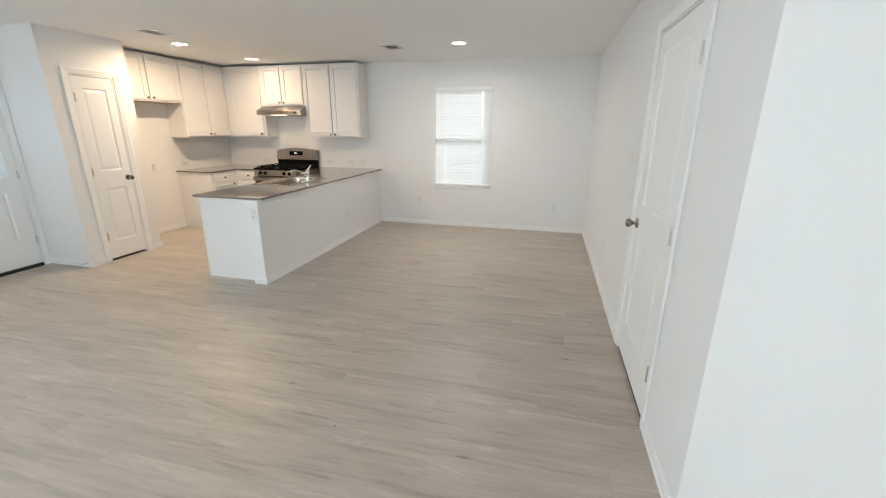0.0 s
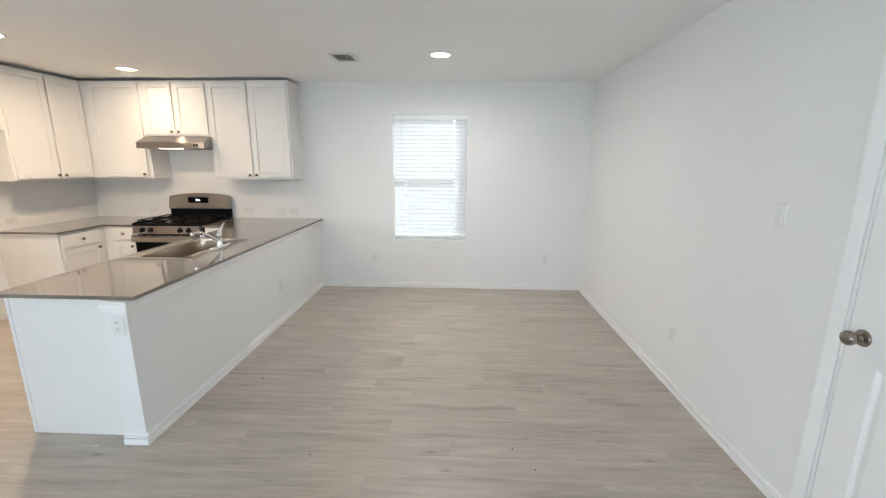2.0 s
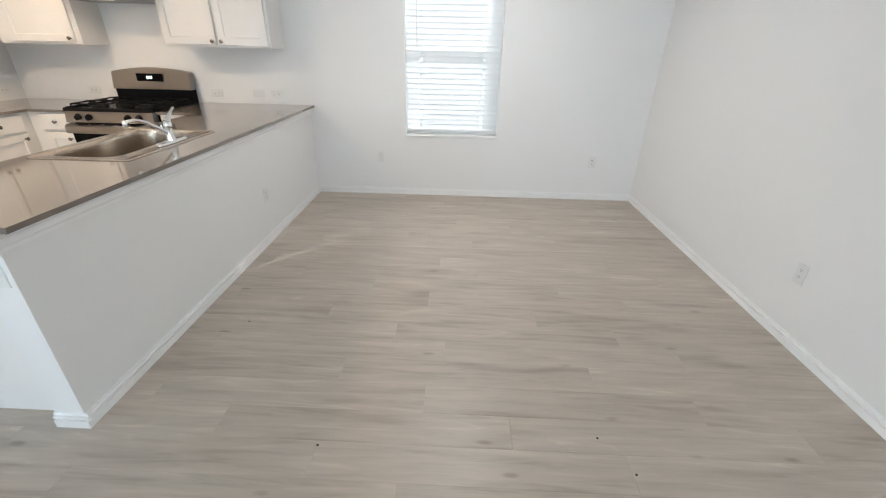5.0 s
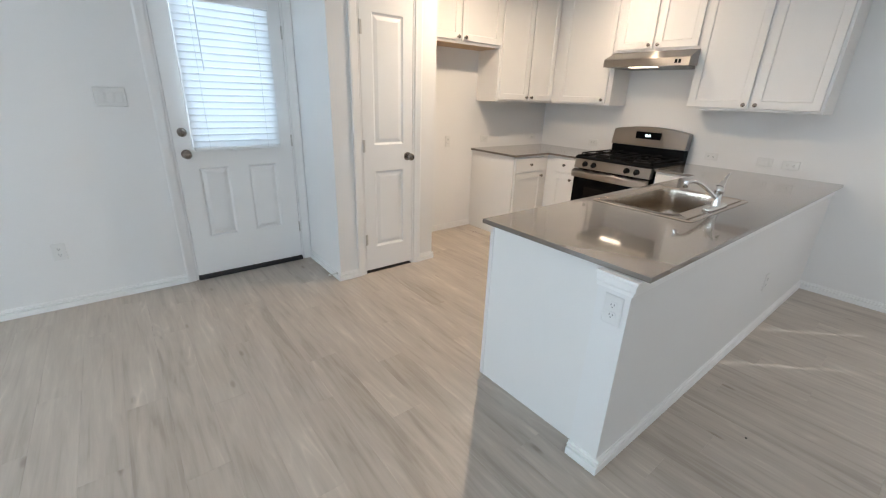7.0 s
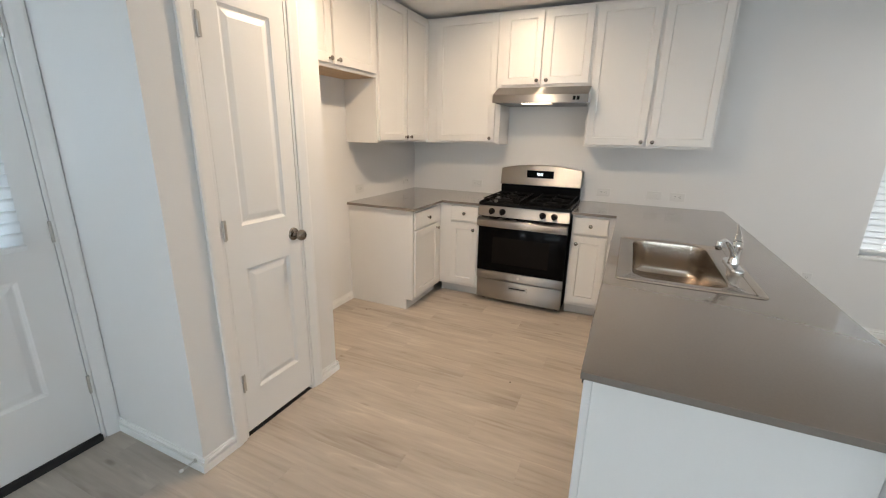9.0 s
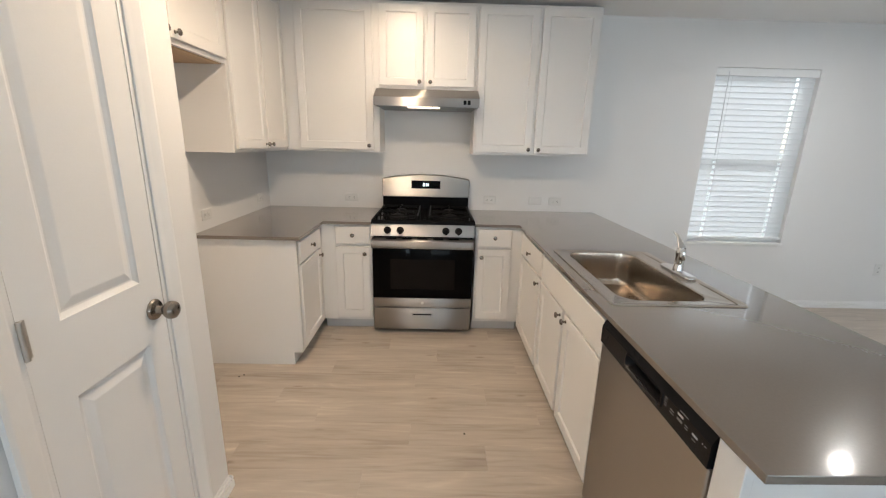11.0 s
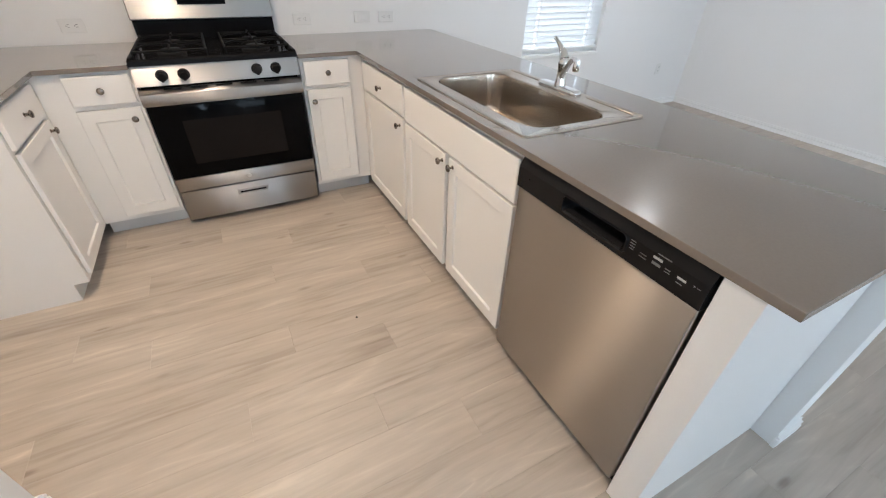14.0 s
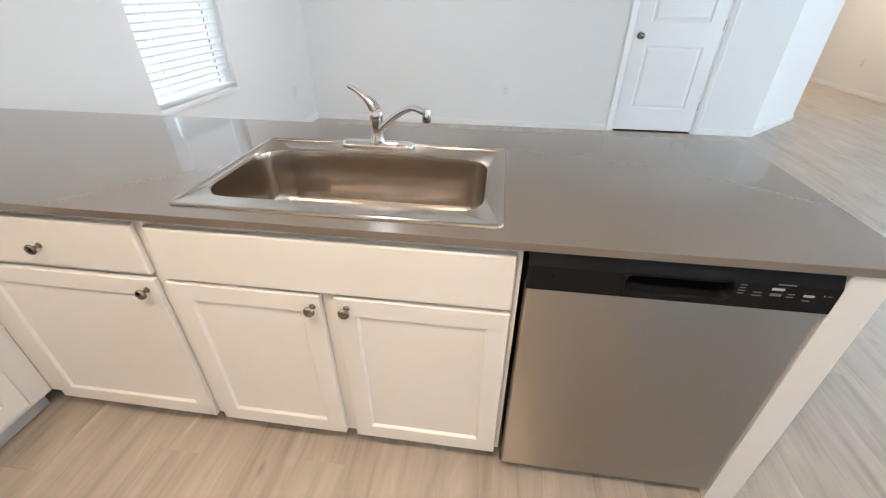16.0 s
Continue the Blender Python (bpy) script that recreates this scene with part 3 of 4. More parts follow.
w1 = window("window_1", WIN[0], WIN[1], WIN[2], WIN[3], FAR + 0.086, 1, "white vinyl window with lower and upper sash")
part("window_sill", B(WIN[0], WIN[1], FAR - 0.012, FAR + 0.056, WIN[2] - 0.018, WIN[2] + 0.004, bevel=0.004), TRIM, w1, "white painted sill")
bm = bmesh.new()
for a in ((WIN[0], WIN[0] + 0.004), (WIN[1] - 0.004, WIN[1])):
    box(bm, a[0], a[1], FAR + 0.001, FAR + 0.056, WIN[2] + 0.004, WIN[3])
part("window_return", bm, TRIM, w1)


def side_window(name, x, hole, label):
    """A fixed vinyl window in a wall across x."""
    y0, y1, z0, z1 = hole
    w = thing(name, pose(x, (y0 + y1) / 2, z0), label, "window", kind="structure")
    bm = bmesh.new()
    for q in ((y0, y0 + 0.045, z0, z1), (y1 - 0.045, y1, z0, z1), (y0 + 0.045, y1 - 0.045, z0, z0 + 0.045), (y0 + 0.045, y1 - 0.045, z1 - 0.045, z1)):
        box(bm, x - 0.03, x + 0.03, q[0], q[1], q[2], q[3], 0.003)
    part("window_frame", bm, VINYL, w)
    part("pane", B(x - 0.003, x + 0.003, y0 + 0.045, y1 - 0.045, z0 + 0.045, z1 - 0.045), GLASS, w).visible_shadow = False


side_window("window_3", LEFT - 0.06, SW, "white vinyl side window of the living room")
side_window("window_4", 1.36, RW, "white vinyl front window of the living room")
window("window_2", LW[0], LW[1], LW[2], LW[3], NEAR - 0.06, -1, "wide white vinyl living room window")


# ---- kitchen cabinets ----
def cabinet_knob(parent, x, z):
    prof = [(0, 0), (0.0085, 0), (0.0085, 0.002), (0.0052, 0.005), (0.0050, 0.012), (0.0085, 0.017), (0.0145, 0.020), (0.0155, 0.0235), (0.013, 0.0275), (0.007, 0.0295), (0, 0.030)]
    bm = lathe(bmesh.new(), prof, pose(x, -0.0205, z, 90, 0, 0), 18)
    return part("knob", bm, NICKEL, parent, "satin nickel knob", smooth=True, at_world=False)


def cabinet(name, m, w, d, z0, z1, fronts, label, toe=True, under=None, group="", hollow=False):
    """Local: x across from 0 to w, fronts towards -y, frame face at y = 0. fronts: (kind, x0, x1, z0, z1, knob x, knob z)."""
    c = thing(name, m, label, "cabinet", group)
    bm = bmesh.new()
    if toe:
        if hollow:
            for q in ((0, 0.018, 0.019, d, 0.09, z1), (w - 0.018, w, 0.019, d, 0.09, z1), (0.018, w - 0.018, d - 0.012, d, 0.09, z1), (0.018, w - 0.018, 0.019, d - 0.012, 0.09, 0.108)):
                box(bm, *q)
        else:
            prism(bm, [(0.019, 0.09), (d, 0.09), (d, z1), (0.019, z1)], "x", 0, w)
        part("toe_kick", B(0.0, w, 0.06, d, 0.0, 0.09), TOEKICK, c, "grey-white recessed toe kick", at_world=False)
    else:
        box(bm, 0, w, 0.019, d, z0, z1)
    part("body", bm, CABINET, c, at_world=False)
    part("face_frame", B(0, w, 0.0, 0.019, z0 if not toe else 0.09, z1, bevel=0.001, seg=1), CABINET, c, at_world=False)
    if under:
        part("underside", B(0.004, w - 0.004, 0.02, d, z0 - 0.004, z0 - 0.0005), under, c, "bare wood underside", at_world=False)
    for kind, x0, x1, a, b2, kx, kz in fronts:
        bm = bmesh.new()
        if kind == "door":
            rings(bm, [rect(x0, x1, a, b2, o, y) for o, y in ((0.0, -0.0035), (0.0, -0.018), (0.0025, -0.0205), (0.054, -0.0205), (0.0565, -0.0185), (0.060, -0.0115), (0.0615, -0.0112))])
        else:
            rings(bm, [rect(x0, x1, a, b2, o, y) for o, y in ((0.0, -0.0035), (0.0, -0.0165), (0.003, -0.0195), (0.006, -0.0205))])
        f = part("door" if kind == "door" else "drawer_front", bm, CABINET, c, at_world=False)
        if kx is not None:
            cabinet_knob(f, kx, kz)
    return c


PENX = -3.41          # frame face of the peninsula cabinets, they look to -x
# local x runs along -y for fronts that look to -x
cabinet("sink_cabinet", pose(PENX, 5.118, 0, 0, 0, -90), 5.118 - 4.180, 0.58, 0.09, 0.862,
        [("drawer", 0.014, 0.924, 0.680, 0.838, None, None), ("door", 0.014, 0.441, 0.094, 0.670, 0.418, 0.636), ("door", 0.478, 0.924, 0.094, 0.670, 0.510, 0.640)],
        "white painted sink base cabinet with two shaker doors", hollow=True)
cabinet("base_cabinet", pose(PENX, 5.80, 0, 0, 0, -90), 5.80 - 5.1185, 0.58, 0.09, 0.862,
        [("drawer", 0.075, 0.662, 0.690, 0.838, 0.368, 0.757), ("door", 0.075, 0.662, 0.094, 0.672, 0.630, 0.638)],
        "white painted corner base cabinet with drawer and shaker door")
BACKY = 5.80          # frame face of the cabinets by the range
cabinet("base_cabinet", pose(-3.768, BACKY, 0), 0.3575, 0.64, 0.09, 0.862,
        [("drawer", 0.016, 0.275, 0.712, 0.846, 0.145, 0.782), ("door", 0.016, 0.275, 0.120, 0.692, 0.048, 0.630)],
        "narrow white base cabinet beside the range")
cabinet("base_cabinet", pose(-4.94, BACKY, 0), 0.385, 0.64, 0.09, 0.862,
        [("drawer", 0.112, 0.372, 0.712, 0.846, 0.245, 0.782), ("door", 0.112, 0.372, 0.120, 0.692, 0.335, 0.640)],
        "narrow white base cabinet between corner and range")
cabinet("base_cabinet", pose(-4.94, 5.262, 0, 0, 0, 90), 0.537, 0.618, 0.09, 0.862,
        [("drawer", 0.016, 0.455, 0.706, 0.846, 0.235, 0.776), ("door", 0.016, 0.455, 0.120, 0.690, 0.412, 0.652)],
        "white base cabinet next to the refrigerator space")
part("end_filler", prism(bmesh.new(), [(LEFT, 0.0), (-5.0, 0.0), (-5.0, 0.09), (-4.94, 0.09), (-4.94, 0.862), (LEFT, 0.862)], "y", 5.258, 5.2615), CABINET, bpy.data.objects["base_cabinet.003"], at_world=True)

UPF = 6.146
cabinet("wall_cabinet", pose(-3.788, UPF, 0), 0.933, FAR - UPF - 0.001, 1.382, 2.468,
        [("door", 0.014, 0.463, 1.402, 2.448, 0.436, 1.430), ("door", 0.487, 0.913, 1.402, 2.448, 0.517, 1.430)],
        "tall white double wall cabinet with shaker doors", toe=False, group="kitchen wall cabinets")
cabinet("wall_cabinet", pose(-4.5285, UPF, 0), 0.740, FAR - UPF - 0.001, 1.862, 2.468,
        [("door", 0.002, 0.338, 1.882, 2.448, 0.310, 1.912), ("door", 0.362, 0.728, 1.882, 2.448, 0.392, 1.912)],
        "short white double wall cabinet above the range hood", toe=False, group="kitchen wall cabinets")
cabinet("wall_cabinet", pose(-5.2645, UPF, 0), 0.7355, FAR - UPF - 0.001, 1.382, 2.468,
        [("door", 0.112, 0.690, 1.402, 2.448, 0.655, 1.432)],
        "white wall cabinet with one wide shaker door", toe=False, group="kitchen wall cabinets")
LUP = -5.266
cabinet("wall_cabinet", pose(LUP, 5.268, 0, 0, 0, 90), 0.879, LUP - LEFT - 0.001, 1.382, 2.468,
        [("door", 0.024, 0.452, 1.402, 2.448, 0.424, 1.430), ("door", 0.474, 0.862, 1.402, 2.448, 0.502, 1.430)],
        "white double wall cabinet on the side wall", toe=False, group="kitchen wall cabinets")
cabinet("wall_cabinet", pose(LUP, 4.2465, 0, 0, 0, 90), 1.0205, LUP - LEFT - 0.001, 1.866, 2.468,
        [("door", 0.014, 0.495, 1.888, 2.448, 0.466, 1.915), ("door", 0.520, 1.006, 1.888, 2.448, 0.549, 1.915)],
        "short white double cabinet over the refrigerator space", toe=False, under=CABWOOD, group="kitchen wall cabinets")

# end panel beside the dishwasher
ep = thing("end_panel", pose(-3.1, 3.5, 0), "smooth white cabinet end panel of the peninsula", "panel")
part("side", B(-3.415, HWX0 - 0.002, 3.465, 3.543, 0, 0.862, bevel=0.001, seg=1), CABINET, ep)
part("front_stile", B(-3.438, -3.4155, 3.4625, 3.543, 0, 0.862, bevel=0.002), CABINET, ep)

# ---- countertops ----
def top_slab(name, xs, ys, solid, label):
    bm = cells(bmesh.new(), xs, ys, solid, CT0, CT1)
    bmesh.ops.recalc_face_normals(bm, faces=bm.faces)
    sharp = [e for e in bm.edges if len(e.link_faces) == 2 and e.calc_face_angle(0) > 0.5]
    bmesh.ops.bevel(bm, geom=sharp, offset=0.0018, segments=2, affect="EDGES", profile=0.5)
    return tagged(part(name, bm, QUARTZ), label, "countertop")


SK = (-3.396, -2.856, 4.228, 5.046)
FY0 = 4.648
BOWL = (-3.330, -2.968, 4.280, 5.008)
top_slab("countertop", [-3.776, -3.445, BOWL[0] - 0.02, BOWL[1] + 0.02, -2.645], [3.41, BOWL[2] - 0.02, BOWL[3] + 0.02, 5.768, FAR - 0.001],
         lambda i, j: (i > 0 and not (i == 2 and j == 1)) or j == 3, "glossy warm grey quartz peninsula countertop with sink cutout")
top_slab("countertop", [LEFT + 0.001, -4.908, -4.556], [5.235, 5.768, FAR - 0.001], lambda i, j: i == 0 or j == 1, "glossy warm grey quartz corner countertop by the range")

# ---- sink and faucet ----
sink = thing("sink", pose((SK[0] + SK[1]) / 2, (SK[2] + SK[3]) / 2, CT1), "brushed stainless steel drop-in single bowl sink", "sink")
bm = bmesh.new()
z = CT1
loops = [round_rect(SK[0], SK[1], SK[2], SK[3], 0.022, z + 0.0005), round_rect(SK[0] + 0.002, SK[1] - 0.002, SK[2] + 0.002, SK[3] - 0.002, 0.021, z + 0.005),
         round_rect(SK[0] + 0.008, SK[1] - 0.008, SK[2] + 0.008, SK[3] - 0.008, 0.018, z + 0.0065), round_rect(SK[0] + 0.014, SK[1] - 0.014, SK[2] + 0.014, SK[3] - 0.014, 0.016, z + 0.004),
         round_rect(BOWL[0] - 0.006, BOWL[1] + 0.006, BOWL[2] - 0.006, BOWL[3] + 0.006, 0.086, z + 0.004),
         round_rect(BOWL[0], BOWL[1], BOWL[2], BOWL[3], 0.082, z - 0.001)]
for inset, depth in ((0.003, 0.02), (0.006, 0.13), (0.009, 0.158), (0.018, 0.174), (0.034, 0.182), (0.06, 0.185)):
    loops.append(round_rect(BOWL[0] + inset, BOWL[1] - inset, BOWL[2] + inset, BOWL[3] - inset, max(0.03, 0.082 - inset * 0.3), z - depth))
rings(bm, loops, cap0=False)
part("basin", bm, STEEL_S, sink, smooth=True)
cx, cy = (BOWL[0] + BOWL[1]) / 2, (BOWL[2] + BOWL[3]) / 2
for a_, b_ in ((SK[2] + 0.030, FY0 - 0.150), (FY0 + 0.150, SK[3] - 0.030)):
    bm = tube(bmesh.new(), [(SK[1] - 0.034, a_, z + 0.0035), (SK[1] - 0.034, a_ + 0.01, z + 0.0052), (SK[1] - 0.034, b_ - 0.01, z + 0.0052), (SK[1] - 0.034, b_, z + 0.0035)], 0.0026, 8)
    part("ledge_bead", bm, STEEL_S, sink, "pressed bead along the rear ledge", smooth=True)
part("drain", lathe(bmesh.new(), [(0, 0), (0.057, 0), (0.056, 0.003), (0.045, 0.003), (0.036, -0.0), (0.0, -0.0005)], pose(cx, cy, z - 0.1845), 28), CHROME, sink, "chrome drain flange", smooth=True)

FX, FY = -2.902, FY0
faucet = thing("faucet", pose(FX, FY, CT1 + 0.004), "chrome single-lever kitchen faucet with low arc spout", "faucet")
bm = bmesh.new()
rings(bm, [round_rect(FX - r, FX + r, FY - 0.122 - (r - 0.026), FY + 0.122 + (r - 0.026), r - 0.001, CT1 + h, 8) for r, h in ((0.026, 0.0045), (0.027, 0.008), (0.026, 0.014), (0.022, 0.019), (0.015, 0.021))])
part("deck_plate", bm, CHROME, faucet, smooth=True)
part("body", lathe(bmesh.new(), [(0, 0.015), (0.025, 0.015), (0.0235, 0.03), (0.020, 0.05), (0.0195, 0.085), (0.021, 0.095), (0.0225, 0.103), (0.0215, 0.118), (0.015, 0.128), (0, 0.131)], pose(FX, FY, CT1), 24), CHROME, faucet, smooth=True)
sx, sy = -0.5, -0.866
pts = []
for k in range(15):
    s = k / 14
    run, up = 0.012 + 0.198 * s, 0.058 + 0.097 * math.sin(min(1.0, s * 1.12) * math.pi / 2) - 0.012 * max(0, s - 0.75) * 4
    pts.append((FX + sx * run, FY + sy * run, CT1 + up))
spout = part("spout", tube(bmesh.new(), pts, [0.0125 - 0.003 * min(1, i / 9) for i in range(15)], 14), CHROME, faucet, smooth=True)
tx, ty, tz = pts[-1]
part("aerator", lathe(bmesh.new(), [(0, 0.012), (0.011, 0.012), (0.0125, 0.004), (0.0125, -0.022), (0.011, -0.025), (0, -0.025)], pose(tx, ty, tz), 18), CHROME, spout, smooth=True)
part("lever", tube(bmesh.new(), [(FX, FY, CT1 + 0.122), (FX + 0.002, FY + 0.014, CT1 + 0.142), (FX + 0.003, FY + 0.034, CT1 + 0.160), (FX + 0.003, FY + 0.060, CT1 + 0.180), (FX + 0.003, FY + 0.080, CT1 + 0.190), (FX + 0.003, FY + 0.086, CT1 + 0.192)], [0.020, 0.016, 0.010, 0.0068, 0.0078, 0.004], 14), CHROME, faucet, smooth=True)

# ---- dishwasher ----
dwx, dy0, dy1 = -3.44, 3.549, 4.172
dwa = thing("dishwasher", pose(-3.1, (dy0 + dy1) / 2, 0), "built-in dishwasher with stainless steel door and black control panel", "dishwasher")
part("tub", B(dwx + 0.055, HWX0 - 0.01, dy0 + 0.005, dy1 - 0.005, 0.09, 0.855), BLACKPLASTIC, dwa)
part("toe_kick", B(dwx + 0.045, dwx + 0.06, dy0 + 0.004, dy1 - 0.004, 0.0, 0.088), RUBBER, dwa)
part("door", B(dwx, dwx + 0.05, dy0 + 0.003, dy1 - 0.003, 0.062, 0.764, bevel=0.006, seg=3), STEEL_V, dwa, "brushed stainless steel door", smooth=True)
# control panel with a pocket handle
hy0, hy1, hz0, hz1 = 3.752, 3.966, 0.788, 0.830
bm = bmesh.new()
ys_, zs_ = [dy0 + 0.002, hy0, hy1, dy1 - 0.002], [0.767, hz0, hz1, 0.858]
cells(bm, ys_, zs_, lambda i, j: not (i == 1 and j == 1), 0, 1)
for v in bm.verts:
    a, c, e = v.co
    v.co = Vector((dwx - 0.006 + 0.05 * e + (0.014 if (c > 0.85 and e < 0.5) else 0.0), a, c))
cp = part("control_panel", bm, BLACKPLASTIC, dwa, "black control panel")
bm = bmesh.new()


def pocket(x, d, low):
    pts_ = round_rect(hy0 + d, hy1 - d, hz0 - 0.006 + d * 0.6 + low, hz1 - d * 0.3, 0.012, 0.0, 4)
    return [(x, p[0], p[1]) for p in pts_]


rings(bm, [pocket(dwx - 0.0062, -0.006, 0.0), pocket(dwx - 0.0105, -0.003, 0.0), pocket(dwx - 0.0110, 0.001, 0.001), pocket(dwx - 0.004, 0.004, 0.004), pocket(dwx + 0.018, 0.008, 0.008), pocket(dwx + 0.034, 0.014, 0.010)], cap0=False)
part("pocket_handle", bm, BLACKPLASTIC, cp, "recessed black pocket handle", smooth=True)
for yy, zz, w_, h_, mt in ((3.735, 0.825, 0.016, 0.003, GREYPRINT), (3.735, 0.818, 0.016, 0.003, GREYPRINT), (3.735, 0.811, 0.016, 0.003, GREYPRINT), (3.735, 0.804, 0.014, 0.003, GREYPRINT),
                       (3.703, 0.809, 0.020, 0.003, GREYPRINT), (3.703, 0.801, 0.022, 0.003, GREYPRINT), (3.668, 0.820, 0.028, 0.009, WHITEPRINT), (3.668, 0.806, 0.026, 0.010, GREYPRINT),
                       (3.640, 0.810, 0.016, 0.003, GREYPRINT), (3.640, 0.803, 0.016, 0.003, GREYPRINT), (3.655, 0.832, 0.040, 0.003, GREYPRINT), (3.606, 0.809, 0.024, 0.008, WHITEPRINT), (3.608, 0.797, 0.018, 0.003, GREYPRINT),
                       (3.578, 0.812, 0.003, 0.003, WHITEPRINT), (3.568, 0.812, 0.010, 0.002, GREYPRINT), (4.115, 0.808, 0.008, 0.008, BLACKGLASS)):
    part("label_mark", B(dwx - 0.0068, dwx - 0.0055, yy - w_ * 0.42, yy + w_ * 0.42, zz - h_ * 0.32, zz + h_ * 0.32), mt, cp)

# ---- range ----
RX0, RX1, RF, RB = -4.545, -3.785, 5.75, 6.445
rc = (RX0 + RX1) / 2
rg = thing("gas_range", pose(rc, 6.1, 0), "freestanding stainless steel gas range with black cooktop", "range")
part("body", B(RX0 + 0.004, RX1 - 0.004, RF + 0.045, RB - 0.02, 0.035, 0.885), ENAMEL, rg)
for x in (RX0 + 0.05, RX1 - 0.05):
    for y in (RF + 0.09, RB - 0.1):
        part("foot", lathe(bmesh.new(), [(0, 0), (0.02, 0), (0.02, 0.01), (0.012, 0.012), (0.012, 0.036), (0, 0.036)], pose(x, y, 0), 12), RUBBER, rg)
dr = part("drawer", B(RX0 + 0.004, RX1 - 0.004, RF, RF + 0.04, 0.034, 0.216, bevel=0.006), STEEL_H, rg, "stainless storage drawer", smooth=True)
bm = bmesh.new()
rings(bm, [[(rc - w_, y, 0.160 - h_), (rc + w_, y, 0.160 - h_), (rc + w_, y, 0.160 + h_), (rc - w_, y, 0.160 + h_)] for w_, h_, y in ((0.086, 0.017, RF - 0.0005), (0.084, 0.015, RF - 0.004), (0.078, 0.010, RF - 0.004), (0.076, 0.008, RF - 0.0008))])
part("drawer_pull", bm, STEEL_H, dr, "recessed steel pull with dark slot")
part("pull_slot", B(rc - 0.072, rc + 0.072, RF - 0.0025, RF - 0.001, 0.156, 0.165), BLACKPLASTIC, dr)
od = part("oven_door", B(RX0 + 0.002, RX1 - 0.002, RF - 0.012, RF + 0.04, 0.302, 0.708, bevel=0.004), BLACKGLASS, rg, "black glass oven door", smooth=True)
part("lower_trim", B(RX0 + 0.002, RX1 - 0.002, RF - 0.012, RF + 0.04, 0.224, 0.300, bevel=0.005), STEEL_H, od, "stainless strip", smooth=True)
part("badge", lathe(bmesh.new(), [(0, 0), (0.012, 0), (0.0115, 0.0015), (0, 0.0018)], pose(rc, RF - 0.012, 0.262, 90), 20), HINGE, od)
part("oven_window", B(rc - 0.245, rc + 0.245, RF - 0.0128, RF - 0.0105, 0.375, 0.612, bevel=0.0008, seg=1), OVENGLASS, od, "dark tinted oven window")
bm = bmesh.new()
prism(bm, [(RF - 0.014, 0.700), (RF - 0.056, 0.706), (RF - 0.066, 0.722), (RF - 0.064, 0.762), (RF - 0.042, 0.778), (RF - 0.014, 0.780)], "x", RX0 + 0.002, RX1 - 0.002)
part("handle", bm, STEEL_H, od, "broad stainless steel handle bar", smooth=True)
for k in range(5):
    a = rc - 0.27 + k * 0.115
    part("vent_slot", B(a, a + 0.075, RF - 0.052, RF - 0.03, 0.7785, 0.7815), BLACKPLASTIC, od)
bm = bmesh.new()
prism(bm, [(RF - 0.028, 0.793), (RF - 0.012, 0.880), (RF + 0.05, 0.880), (RF + 0.05, 0.793)], "x", RX0, RX1)
kp = part("knob_panel", bm, STEEL_H, rg, "stainless steel knob panel")
for dx in (-0.262, -0.168, 0.168, 0.262):
    m_ = pose(rc + dx, RF - 0.020, 0.838, 100)
    bm = lathe(bmesh.new(), [(0, 0), (0.027, 0), (0.027, 0.006), (0.022, 0.010), (0.0205, 0.027), (0.018, 0.031), (0, 0.032)], m_, 22)
    bx = box(bmesh.new(), -0.005, 0.005, -0.020, 0.020, 0.028, 0.036)
    bx.transform(m_)
    tmp = bpy.data.meshes.new("tmp")
    bx.to_mesh(tmp)
    bx.free()
    bm.from_mesh(tmp)
    bpy.data.meshes.remove(tmp)
    part("knob", bm, BLACKPLASTIC, kp, "black burner knob", smooth=True)
bm = bmesh.new()
prism(bm, [(RF - 0.020, 0.882), (RF - 0.016, 0.902), (RF - 0.004, 0.910), (RF + 0.03, 0.905), (RB - 0.09, 0.905), (RB - 0.09, 0.882)], "x", RX0 - 0.002, RX1 + 0.002)
for x in (RX0 - 0.002, RX1 - 0.018):
    box(bm, x, x + 0.02, RF + 0.01, RB - 0.09, 0.904, 0.914, 0.004)
part("cooktop", bm, ENAMEL, rg, "glossy black enamel cooktop", smooth=True)
for bx_, by_, r_ in ((-0.20, 0.16, 0.045), (0.20, 0.16, 0.050), (-0.20, 0.43, 0.038), (0.20, 0.43, 0.042)):
    part("burner", lathe(bmesh.new(), [(0, 0), (r_ + 0.022, 0), (r_ + 0.016, 0.006), (r_, 0.008), (r_, 0.016), (r_ - 0.004, 0.019), (0, 0.020)], pose(rc + bx_, RF + by_, 0.905), 24), IRON, rg, smooth=True)
